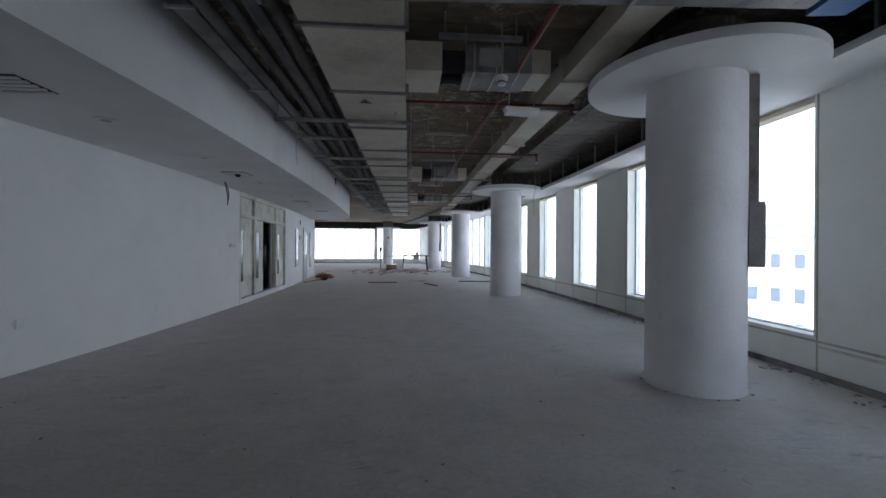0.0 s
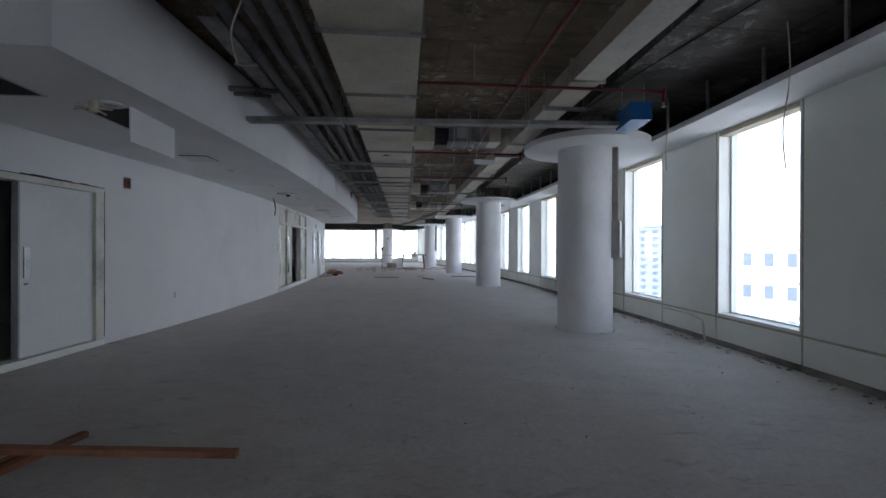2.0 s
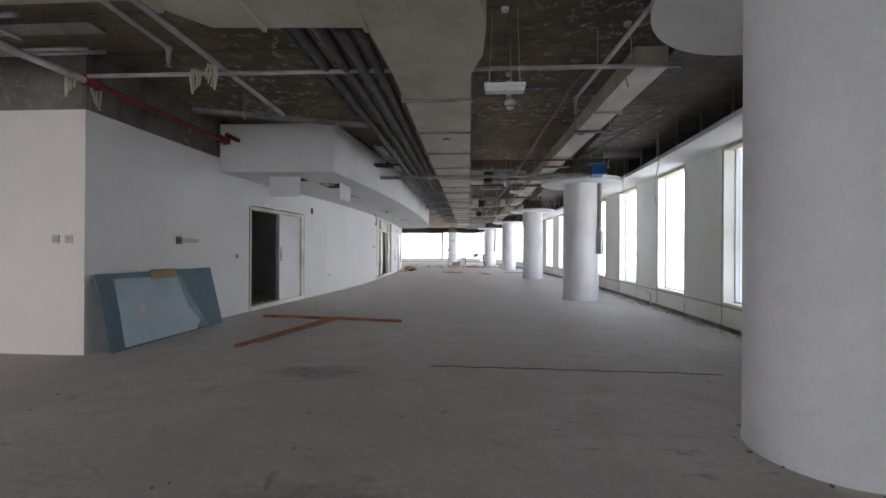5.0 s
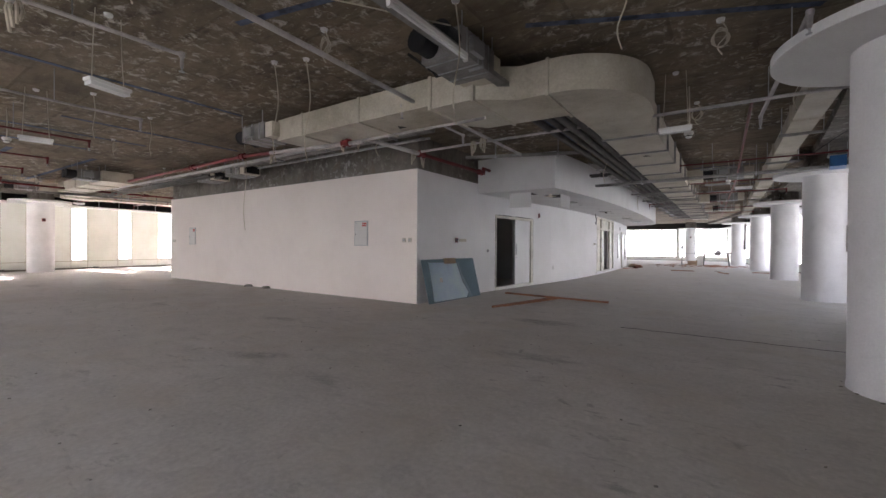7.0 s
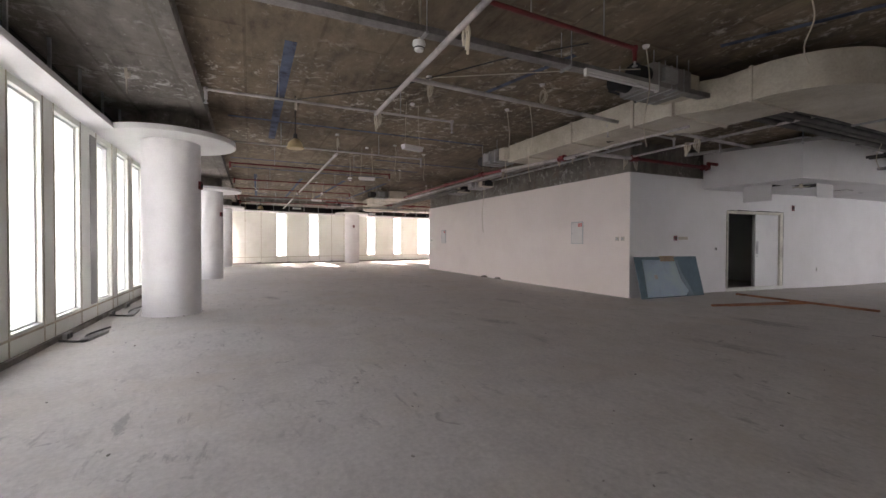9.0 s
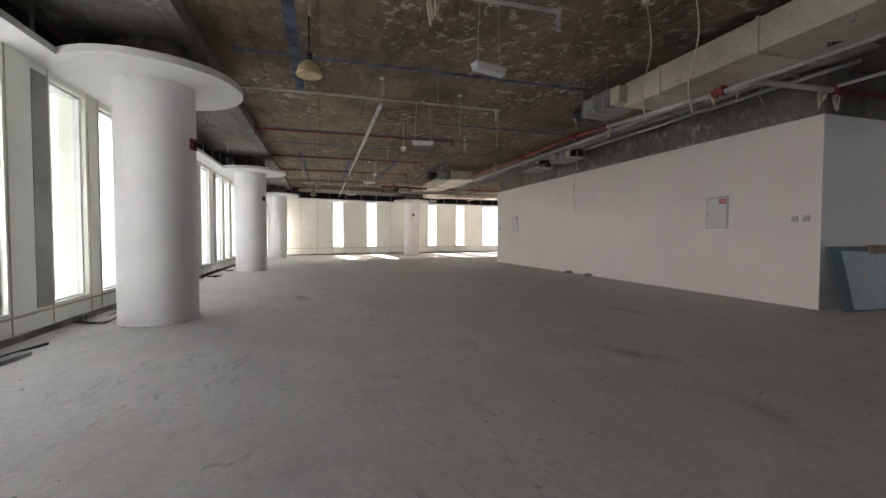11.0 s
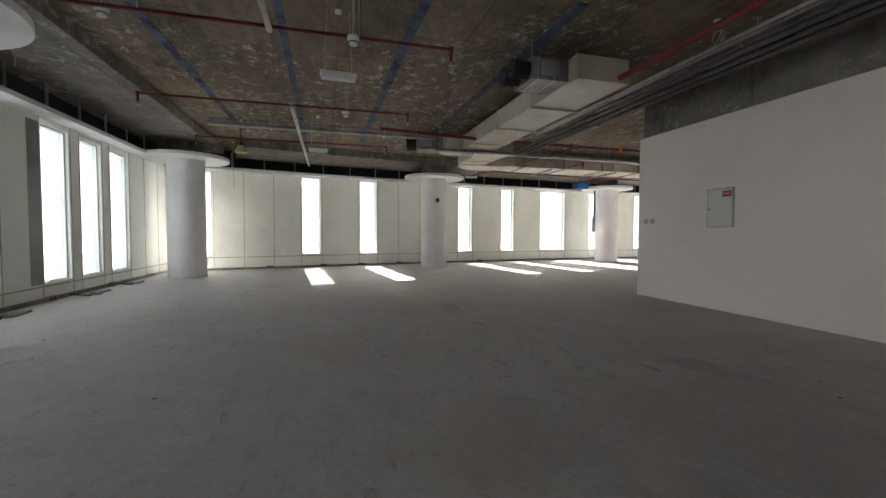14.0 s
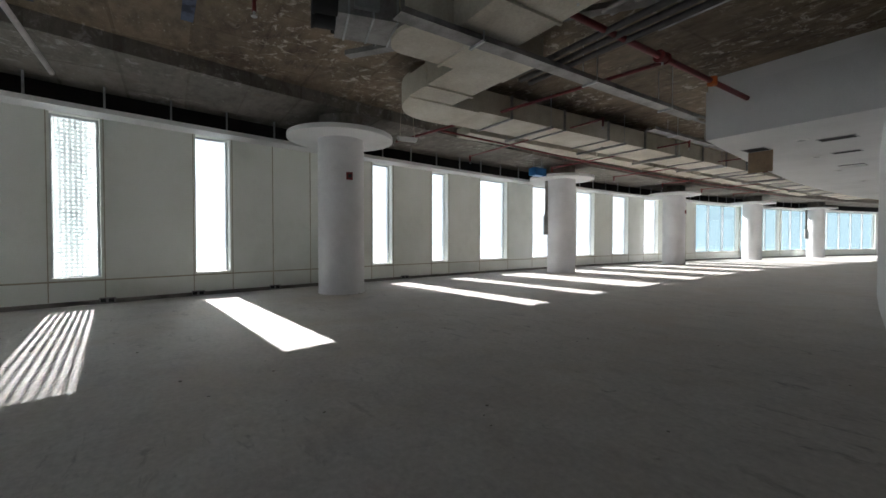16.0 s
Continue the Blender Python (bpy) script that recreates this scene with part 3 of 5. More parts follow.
C = {"C0": (2.31, -3.77), "C1": (2.864, 3.264), "C2": (2.833, 10.047), "C3": (2.549, 16.685), "C4": (1.86, 23.2), "S1": (-5.154, -10.054), "S2": (-11.755, -10.1), "S3": (-18.357, -10.09),
     "W1": (-19.837, -4.032), "W2": (-20.806, 2.672), "W3": (-21.15, 9.39), "W4": (-20.98, 16.0), "W5": (-20.35, 22.4), "N1": (-1.1, 30.1)}
for k, (x, y) in C.items():
    column(x, y)

# ---- core: curved flank walls, straight south wall, lowered soffits ----
CORE_TOP = 2.5
CORE_E = [(-3.535, -2.2), (-3.53, -0.7), (-3.5, 0.2), (-3.47, 0.8), (-3.285, 2.73), (-3.14, 3.8), (-3.03, 5.2), (-2.975, 6.9), (-2.975, 8.46), (-3.0, 10.2), (-3.09, 11.97), (-3.18, 13.5), (-3.33, 15.3), (-3.55, 17.6)]
CORE_W = [(-13.59, -2.2), (-14.0, -0.5), (-14.3, 1.0), (-14.67, 3.0), (-15.02, 6.0), (-15.12, 9.0), (-15.0, 13.0), (-14.6, 17.6)]


def wall_run(pts, thick, z_of, holes=()):
    """Wall pieces along a run of points; a piece whose start index is a key of holes has an opening (bottom, top)."""
    bm = bmesh.new()
    norm = []
    for i in range(len(pts)):
        a, b = Vector(pts[max(0, i - 1)]), Vector(pts[min(len(pts) - 1, i + 1)])
        d = (b - a).normalized()
        norm.append(Vector((-d.y, d.x)))
    for i in range(len(pts) - 1):
        a, b = Vector(pts[i]), Vector(pts[i + 1])
        q = [tuple(a), tuple(b), tuple(b + norm[i + 1] * thick), tuple(a + norm[i] * thick)]
        if i in holes:
            lo, hi = holes[i]
            if lo > 0:
                bm_prism(bm, q, 0, lo)
            bm_prism(bm, q, hi, z_of(i))
        else:
            bm_prism(bm, q, 0, z_of(i))
    bmesh.ops.remove_doubles(bm, verts=bm.verts, dist=0.0005)
    return bm


structure("wall_core_east", wall_run(CORE_E, 0.15, lambda i: CORE_TOP, {3: (0.0, 1.845), 8: (0.0, 2.27), 9: (0.0, 2.27)}), PLASTER, "long white plastered wall, gently curved", "wall")
structure("wall_core_south", box(-13.59, -3.535, -2.2, -2.05, 0, CORE_TOP), WARM, "long plain warm-white plastered wall", "wall")
structure("wall_core_west", wall_run(CORE_W[::-1], 0.15, lambda i: CORE_TOP), PLASTER, "long white plastered wall, gently curved", "wall")
structure("wall_core_north", box(-14.5, -3.6, 17.45, 17.6, 0, SLAB_Z), PLASTER, "plain white plastered wall", "wall")
structure("core_beam_south", box(-13.5, -3.6, -2.165, -1.9, CORE_TOP, SLAB_Z), BEAM, "stained bare concrete beam over the wall", "beam")
structure("core_beam_east", bm_prism(bmesh.new(), [(-3.57, -2.16), (-3.55, 0.1), (-3.75, 0.1), (-3.77, -2.16)], CORE_TOP, SLAB_Z), BEAM, "stained bare concrete beam over the wall", "beam")
structure("core_beam_west", bm_prism(bmesh.new(), [(-13.55, -2.16), (-13.4, -2.16), (-13.9, 0.3), (-14.12, 0.3)], CORE_TOP, SLAB_Z), BEAM, "stained bare concrete beam over the wall", "beam")
# rooms inside the core, dark behind the open door
structure("wall_lobby_back", box(-6.4, -6.25, -1.9, 8.0, 0, SLAB_Z), PLASTER, "dim inner lobby wall", "wall")
structure("wall_lobby_side", box(-6.25, -3.6, 4.3, 4.42, 0, SLAB_Z), PLASTER, "dim inner lobby wall", "wall")
structure("wall_lobby_pier", box(-5.3, -4.7, 1.9, 2.5, 0, SLAB_Z), PLASTER, "dim inner lobby pier", "wall")
structure("wall_stair_back", box(-6.2, -6.05, 8.0, 17.4, 0, SLAB_Z), PLASTER, "dim inner corridor wall", "wall")

SOF_E = [(-1.72, 0.03), (-1.64, 0.8), (-1.52, 2.0), (-1.43, 3.4), (-1.39, 5.0), (-1.38, 7.0), (-1.4, 9.0), (-1.46, 11.0), (-1.56, 13.0), (-1.68, 14.6), (-1.8, 15.5), (-2.05, 16.1), (-2.5, 16.5), (-3.1, 16.65)]
SOF_W = [(-15.82, -0.2), (-16.03, 1.26), (-16.3, 3.2), (-16.6, 6.0), (-16.72, 9.0), (-16.66, 12.0), (-16.4, 15.0), (-15.9, 16.4), (-15.0, 16.9)]
back_e = [(-3.6, 16.6)] + [(x - 0.12, y) for x, y in CORE_E[::-1] if 0.3 < y < 16]
bm = bm_prism(bmesh.new(), [(-3.52, 0.03)] + SOF_E + back_e, SOFFIT_Z, 3.03)
structure("ceiling_soffit_east", bm, CEIL, "lowered white plasterboard ceiling box beside the core", "soffit")
back_w = [(x + 0.1, y) for x, y in CORE_W[1:-1]]
bm = bm_prism(bmesh.new(), [(-14.08, -0.2)] + back_w[1:] + SOF_W[::-1], SOFFIT_Z, 2.95)
structure("ceiling_soffit_west", bm, CEIL, "lowered white plasterboard ceiling box beside the core", "soffit")
structure("trim_soffit_west", box(-15.8, -13.96, -0.19, 0.3, 2.95, SLAB_Z), PLASTER, "plaster upstand over the soffit", "wall")

# unfinished brown board lining on the east wall behind the first column
lining = tagged(new("board_lining"), "unpainted brown gypsum lining with dabs of joint compound", "wall lining")
lining.matrix_world = pose(0, 0, 0)
for y0, y1 in ((-2.75, -1.55), (-3.95, -2.75), (-5.15, -3.95)):
    xa, xb = east_x(y0) - 0.012, east_x(y1) - 0.012
    part("board", bm_prism(bmesh.new(), [(xa, y0), (xa + 0.012, y0), (xb + 0.012, y1), (xb, y1)], 0.1, 2.5), BROWN, lining)
for y in (-1.75, -2.15, -2.55, -2.95, -3.4):
    for k in range(8):
        z = 0.25 + k * 0.29
        x = east_x(y) - 0.02
        s = random.uniform(0.03, 0.05)
        part("compound_dab", box(x - 0.003, x + 0.003, y - s, y + s * 0.8, z - s * 0.8, z + s), COMPOUND, lining)
for z0, z1 in ((0.42, 0.56), (2.3, 2.48)):
    xa, xb = east_x(-5.1) - 0.018, east_x(-1.55) - 0.018
    part("joint_band", bm_prism(bmesh.new(), [(xa, -5.1), (xa + 0.004, -5.1), (xb + 0.004, -1.55), (xb, -1.55)], z0, z1), COMPOUND, lining)

# ---- services under the slab ----
def duct(name, label, poly, z0, z1, seams=(), group="ducts"):
    """A sheet-metal duct over a plan polygon with raised seam flanges: (x0, x1, y0, y1)."""
    d = thing(name, label, "duct", group=group)
    part("casing", bevelled(bm_prism(bmesh.new(), poly, z0, z1), 0.012), DUCT, d)
    for x0, x1, y0, y1 in seams:
        part("flange", box(x0, x1, y0, y1, z0 - 0.022, z1 + 0.012), TRAY if label.startswith("large") else DUCT, d)
    return d


def pipe(name, label, pts, r, mat, category="pipe", group="", n=10):
    return tagged(part(name, tube(pts, r, n), mat), label, category, group)


def straight_duct_y(x0, x1, y0, y1, z0, z1, label, gap=1.15):
    k = int((y1 - y0) / gap)
    return duct("air_duct", label, [(x0, y0), (x1, y0), (x1, y1), (x0, y1)], z0, z1, [(x0 - 0.03, x1 + 0.03, y0 + gap * (i + 0.5), y0 + gap * (i + 0.5) + 0.03) for i in range(k)])


def straight_duct_x(x0, x1, y0, y1, z0, z1, label, gap=1.15):
    k = int((x1 - x0) / gap)
    return duct("air_duct", label, [(x0, y0), (x1, y0), (x1, y1), (x0, y1)], z0, z1, [(x0 + gap * (i + 0.5), x0 + gap * (i + 0.5) + 0.03, y0 - 0.014, y1 + 0.014) for i in range(k)])



# east trunk duct and its swept elbow
straight_duct_y(-0.31, 0.37, -2.55, 18.5, 2.62, 2.98, "large cream canvas-clad air duct hung below the slab")
arc = [(-0.35 + 0.82 * math.cos(t), -3.3 - 0.84 * math.sin(t)) for t in [radians(a) for a in range(0, 91, 10)]]
duct("duct_elbow", "swept cream elbow of the large air duct", [(-0.35, -3.34), (-0.31, -2.55)] + [(0.37, -2.56)] + [(0.46, -2.9)] + arc, 2.62, 2.97, [(-0.37, -0.34, -4.16, -3.32)])
duct("duct_reducer", "tapering cream section of the large air duct", [(-1.62, -4.42), (-1.1, -4.42), (-0.66, -4.14), (-0.36, -4.14), (-0.36, -3.34), (-1.42, -3.4), (-1.62, -3.64)], 2.62, 2.97, [(-1.64, -1.6, -4.44, -3.62), (-1.08, -1.05, -4.44, -3.36)])
straight_duct_x(-4.5, -1.62, -4.42, -3.66, 2.66, 2.97, "cream canvas-clad air duct running west under the slab")
straight_duct_y(1.86, 2.15, -2.3, 18.0, 2.76, 2.95, "slim grey-cream air duct under the slab", 2.4)
# west ducts
straight_duct_x(-15.95, -12.0, -4.42, -3.76, 2.68, 2.95, "cream canvas-clad air duct running along the core")
arc = [(-16.25 + 0.3 * math.cos(t), -4.62 + 0.2 * math.sin(t)) for t in [radians(a) for a in range(180, 361, 15)]]
duct("duct_plenum", "cream duct box with a rounded end under the slab", arc + [(-15.95, -4.42), (-15.95, -3.32), (-16.55, -3.32)], 2.66, 2.93, [(-16.57, -15.93, -4.2, -4.17)])
straight_duct_x(-17.5, -16.55, -4.0, -3.35, 2.66, 2.92, "short cream cross duct under the slab", 0.8)
arc = [(-17.5 - 0.75 * math.sin(t), -3.3 - 0.7 * math.cos(t)) for t in [radians(a) for a in range(0, 91, 15)]]
duct("duct_elbow", "swept cream elbow of the west air duct", arc + [(-18.25, -2.9), (-17.5, -2.9)], 2.64, 2.95)
straight_duct_y(-18.25, -17.5, -2.9, 18.0, 2.66, 2.97, "large cream canvas-clad air duct hung below the slab")
straight_duct_y(-19.3, -18.9, -2.0, 16.0, 2.8, 2.95, "slim grey-cream air duct under the slab", 2.4)


def fan_coil(x, y, z, rz, label, mat=DUCT, mouth=False):
    f = thing("fan_coil_unit", label, "fan coil", (x, y, z), rz, "fan coil units")
    part("casing", box(-0.28, 0.32, -0.22, 0.22, -0.12, 0.12, bev=0.012), TRAY, f)
    part("outlet", box(0.32, 0.5, -0.2, 0.2, -0.11, 0.11, bev=0.01), mat, f)
    if mouth:
        # Dark plate on the solid outlet paints the shade inside the mouth.
        part("throat_plate", box(0.495, 0.506, -0.17, 0.17, -0.085, 0.085), DARK, f, "thin dark plate painting the shade of the duct mouth")
    for s in (() if mouth else (-1, 1)):
        bm = bm_lathe(bmesh.new(), [(0.07, 0.0), (0.105, 0.0), (0.105, 0.02), (0.095, 0.03), (0.095, 0.2), (0.07, 0.2)], 18)
        bmesh.ops.transform(bm, matrix=pose(-0.48, s * 0.12, 0, 0, 90, 0), verts=bm.verts)
        part("fan_housing", bm, DARK, f, "round black fan housing")
    for sx in (-0.2, 0.0, 0.2):
        part("rib", box(sx - 0.008, sx + 0.008, -0.227, 0.227, -0.127, 0.127), GALV, f)
    part("drain_pipe", tube([(0.1, 0.22, -0.08), (0.1, 0.32, -0.08), (0.1, 0.36, -0.02), (-0.3, 0.36, 0.0)], 0.014, 8), BLACK, f)
    part("terminal_box", box(-0.16, 0.04, -0.27, -0.22, -0.07, 0.07, bev=0.004), STEELBOX, f)
    for sx in (-0.28, 0.28):
        for sy in (-0.22, 0.22):
            part("hanger", tube([(sx, sy, 0.12), (sx, sy, SLAB_Z - z)], 0.006, 6), GALV, f)
    return f


fan_coil(-4.95, -4.35, 2.82, 0, "galvanised fan coil unit with round black fans")
fan_coil(-8.36, -2.84, 2.8, 0, "galvanised fan coil unit with an open square duct mouth", mouth=True)
fan_coil(-9.75, -2.82, 2.79, 0, "galvanised fan coil unit with an open square duct mouth", mouth=True)
fan_coil(-12.4, -4.6, 2.82, 90, "galvanised fan coil unit on the end of the duct")
fan_coil(-16.4, -5.0, 2.82, 76, "galvanised fan coil unit with round black fans")
fan_coil(-0.98, -4.85, 2.88, 90, "galvanised fan coil unit with round black fans")
for y in (3.72, 9.2, 13.6):
    fan_coil(1.18, y, 2.84, 0, "dusty dark fan coil unit beside the trunk duct")
    tagged(part("duct_spigot", box(0.375, 0.69, y - 0.26, y + 0.26, 2.7, 2.95, bev=0.01), DUCT), "short cream duct spigot feeding a fan coil", "duct", "duct spigots")

# bundle of lagged pipes and a tray beside the east trunk duct
for i, (x, z, r) in enumerate(((-0.46, 2.72, 0.045), (-0.6, 2.72, 0.05), (-0.76, 2.74, 0.04), (-0.95, 2.76, 0.05))):
    pipe("lagged_pipe", "black lagged chilled-water pipe beside the duct", [(x, -3.2, z), (x, 18.3, z)], r, DARKPIPE, group="lagged pipes")
for y in (-3.25, -3.1, -2.95):
    pipe("lagged_pipe", "black lagged chilled-water pipe along the core wall", [(-9.0, y, 2.72), (-16.5, y, 2.72)], 0.028, DARKPIPE, group="lagged pipes")


def pipe_collar(at, along, mat, label, r=0.05):
    """A clamped coupling round a pipe."""
    a, d = Vector(at), Vector(along).normalized()
    c = thing("pipe_coupling", label, "coupling", at, 0, "pipe couplings")
    part("sleeve", tube([-d * 0.07, d * 0.07], r, 12), mat, c)
    for s in (-0.055, 0.055):
        part("rib", tube([d * (s - 0.012), d * (s + 0.012)], r * 1.22, 12), mat, c)
    for s in (-1, 1):
        part("bolt", tube([(0, 0, s * r * 0.9), (0, 0, s * r * 1.5)], 0.01, 6), GALV, c)
    return c


for at, along in (((-3.44, -3.83, 2.72), (0, 1, 0)), ((-3.56, -3.9, 2.61), (1, 0, 0)), ((-3.32, -2.36, 2.7), (0, 1, 0)), ((-3.21, -0.42, 2.665), (0, 1, 0)), ((-6.4, -3.9, 2.74), (1, 0, 0)), ((-8.4, -3.89, 2.74), (1, 0, 0)), ((-15.1, -3.86, 2.74), (1, 0, 0)), ((-15.3, -2.3, 2.73), (0, 1, 0))):
    pipe_collar(at, along, RED, "red grooved coupling on the sprinkler main")
for at, rz in (((-3.4, -2.2, 2.68), 10), ((-3.38, -2.5, 2.68), -25), ((-3.47, -3.7, 2.7), 30), ((-2.2, -2.45, 2.7), 0), ((-3.6, -3.9, 2.66), 60), ((-5.5, -3.9, 2.68), 20), ((-1.95, -2.6, 2.7), 40), ((-0.55, -7.5, 2.7), 15), ((-2.88, -7.5, 2.68), 50)):
    rag = bmesh.new()
    for k in range(4):
        a = rz + k * 37
        bm_tube(rag, [(0.03 * math.cos(a), 0.03 * math.sin(a), 0.05), (0.05 * math.cos(a), 0.04 * math.sin(a), -0.02), (0.035 * math.cos(a + 0.5), 0.045 * math.sin(a), -0.09 - 0.03 * k)], 0.011, 5)
    ob = tagged(part("masking_rag", rag, CABLE), "shreds of old masking film round the pipe joint", "rag", "masking rags")
    ob.matrix_world = pose(*at, 0, 0, rz)


def cable_tray(pts, w, label):
    """An open channel with turned-up sides along a straight run."""
    a, b = Vector(pts[0]), Vector(pts[1])
    d = (b - a).normalized()
    o = Vector((-d.y, d.x, 0))
    t = thing("cable_tray", label, "cable tray", group="cable trays")
    m = Matrix(((d.x, o.x, 0, a.x), (d.y, o.y, 0, a.y), (0, 0, 1, a.z), (0, 0, 0, 1)))
    ln = (b - a).length
    bm = bm_box(bmesh.new(), 0, ln, -w / 2, w / 2, 0, 0.004, m)
    bm_box(bm, 0, ln, -w / 2 - 0.003, -w / 2, 0, 0.05, m)
    bm_box(bm, 0, ln, w / 2, w / 2 + 0.003, 0, 0.05, m)
    part("channel", bm, TRAY, t)
    for k in range(max(2, int(ln / 1.4))):
        s = (k + 0.5) * ln / max(2, int(ln / 1.4))
        part("bracket", bm_box(bmesh.new(), s - 0.012, s + 0.012, -w / 2 - 0.03, w / 2 + 0.03, -0.022, -0.002, m), GALV, t)
        for e in (-1, 1):
            p = m @ Vector((s, e * (w / 2 + 0.02), 0))
            part("rod", tube([(p.x, p.y, p.z - 0.02), (p.x, p.y, SLAB_Z)], 0.005, 6), GALV, t)
    part("cables", tube([m @ Vector((0.05, 0.02, 0.022)), m @ Vector((ln - 0.05, -0.01, 0.022))], 0.016, 6), BLACK, t)
    return t


cable_tray([(-1.15, 0.6, 2.8), (-1.15, 17.0, 2.8)], 0.14, "dull steel cable tray beside the lowered ceiling")
cable_tray([(-1.48, 2.28, 2.55), (2.69, 2.04, 2.55)], 0.11, "dull steel cable tray crossing the bay")
cable_tray([(-0.88, -9.9, 2.76), (-0.78, -2.6, 2.76)], 0.1, "dull steel cable tray under the slab")
cable_tray([(-3.1, -1.2, 2.8), (-0.9, -0.4, 2.8)], 0.08, "short steel cable tray under the slab")
cable_tray([(-2.6, -3.05, 2.84), (-13.5, -3.05, 2.84)], 0.16, "dull steel cable tray along the core wall")
cable_tray([(-16.0, -9.05, 2.85), (-16.0, -5.0, 2.85)], 0.14, "dull steel cable tray under the slab")
cable_tray([(-15.88, -5.0, 2.6), (-15.95, -0.25, 2.6)], 0.14, "dull steel cable tray below the duct")
cable_tray([(-17.2, -4.9, 2.8), (-14.1, -2.6, 2.8)], 0.1, "dull steel cable tray crossing the bay")
cable_tray([(-17.0, 0.5, 2.8), (-17.0, 16.0, 2.8)], 0.14, "dull steel cable tray beside the lowered ceiling")
for y, z in ((-3.3, 2.82), (-3.42, 2.8), (-2.7, 2.86), (-2.55, 2.9)):
    pipe("conduit_run", "slim galvanised conduit along the core wall", [(-3.0, y, z), (-15.2, y, z)], 0.02, GALV, "conduit", "conduits")
for x, z in ((-15.7, 2.82), (-15.85, 2.8), (-16.05, 2.84)):
    pipe("conduit_run", "slim grey conduit beside the soffit", [(x - 0.3, 0.3, z), (x - 0.5, 14.0, z)], 0.02, TRAY, "conduit", "conduits")


# sprinklers
def sprinkler_line(pts, label, mat=RED, r=0.017, heads=(0, 1)):
    """A branch pipe with a bent-down drop and a pendent head at the chosen ends."""
    s = thing("sprinkler_branch", label, "sprinkler pipe", group="sprinkler branches")
    a, b = Vector(pts[0]), Vector(pts[-1])
    run = [Vector(p) for p in pts]
    ends = []
    if 0 in heads:
        run = [a - Vector((0, 0, 0.11))] + run
        ends.append(a)
    if 1 in heads:
        run = run + [b - Vector((0, 0, 0.11))]
        ends.append(b)
    part("run", tube(run, r, 8), mat, s)
    for e in ends:
        part("elbow", bm_lathe(bmesh.new(), [(0.012, e.z - 0.025), (0.025, e.z - 0.02), (0.025, e.z + 0.02), (0.012, e.z + 0.025)], 10, e.x, e.y), mat, s)
        part("head", bm_lathe(bmesh.new(), [(0.009, e.z - 0.155), (0.024, e.z - 0.15), (0.024, e.z - 0.146), (0.008, e.z - 0.14), (0.01, e.z - 0.108), (0.016, e.z - 0.105)], 10, e.x, e.y), GALV, s, "brushed metal sprinkler head")
    d = (b - a)
    for f in (0.25, 0.75):
        p = a + d * f
        part("clip_rod", tube([(p.x, p.y, p.z), (p.x, p.y, SLAB_Z)], 0.005, 6), GALV, s)
    return s


for y, x0, x1 in ((1.47, 0.28, 2.86), (4.35, 0.26, 2.2), (6.7, 0.22, 2.55), (9.55, -1.28, 1.05), (12.3, 0.25, 2.3), (15.2, 0.25, 2.2)):
    sprinkler_line([(x0, y, 2.74), (x1, y - 0.02, 2.74)], "red sprinkler branch with drop heads")
pipe("sprinkler_main", "slim red sprinkler main under the slab", [(1.38, -2.3, 2.745), (1.36, 4.3, 2.745), (1.2, 10.2, 2.745), (1.0, 18.0, 2.745)], 0.019, RED, group="sprinkler mains")
sprinkler_line([(-2.9, -9.41, 2.74), (-2.82, -6.48, 2.74)], "grey-painted sprinkler branch with red drops", SILVER)
for x in (-5.35, -7.41, -9.83, -11.85, -14.1, -16.48):
    sprinkler_line([(x, -9.36, 2.74), (x, -5.91, 2.74)], "red sprinkler branch with drop heads", RED if x < -7 else SILVER)
for xa, xb in ((0.9, -2.88), (-5.5, -11.87), (-14.05, -19.2)):
    pipe("sprinkler_main", "grey-painted sprinkler main under the slab", [(xa, -7.53, 2.72), (xb, -7.53, 2.72)], 0.026, SILVER, group="sprinkler mains")
pipe("sprinkler_main", "thick red sprinkler main over the corner of the core", [(-3.2, -0.02, 2.76), (-3.2, -0.3, 2.76), (-3.2, -0.3, 2.66), (-3.32, -2.3, 2.7)], 0.034, RED, group="sprinkler mains", n=12)
pipe("sprinkler_main", "overspray-whitened length of the sprinkler main", [(-3.32, -2.3, 2.7), (-3.45, -3.9, 2.72)], 0.034, SILVER, group="sprinkler mains", n=12)
pipe("sprinkler_main", "overspray-whitened length of the sprinkler main", [(-3.2, -3.9, 2.58), (-5.5, -3.9, 2.7)], 0.032, SILVER, group="sprinkler mains", n=12)
pipe("sprinkler_main", "thick red sprinkler main along the core", [(-5.5, -3.9, 2.7), (-6.4, -3.9, 2.74), (-15.28, -3.86, 2.74)], 0.034, RED, group="sprinkler mains", n=12)
pipe("sprinkler_main", "slim pinkish sprinkler pipe under the duct", [(-3.45, -3.92, 2.6), (-1.45, -3.9, 2.585), (-1.2, -3.9, 2.585)], 0.018, SILVER, group="sprinkler mains")
pipe("sprinkler_main", "thick red sprinkler main into the soffit", [(-15.0, -6.2, 2.73), (-15.28, -3.86, 2.73), (-15.33, 0.05, 2.73)], 0.03, RED, group="sprinkler mains", n=12)
pipe("sprinkler_main", "slim red sprinkler pipe crossing the west bay", [(-15.36, -2.2, 2.72), (-17.5, -2.5, 2.72), (-19.9, -2.95, 2.72)], 0.02, RED, group="sprinkler mains")
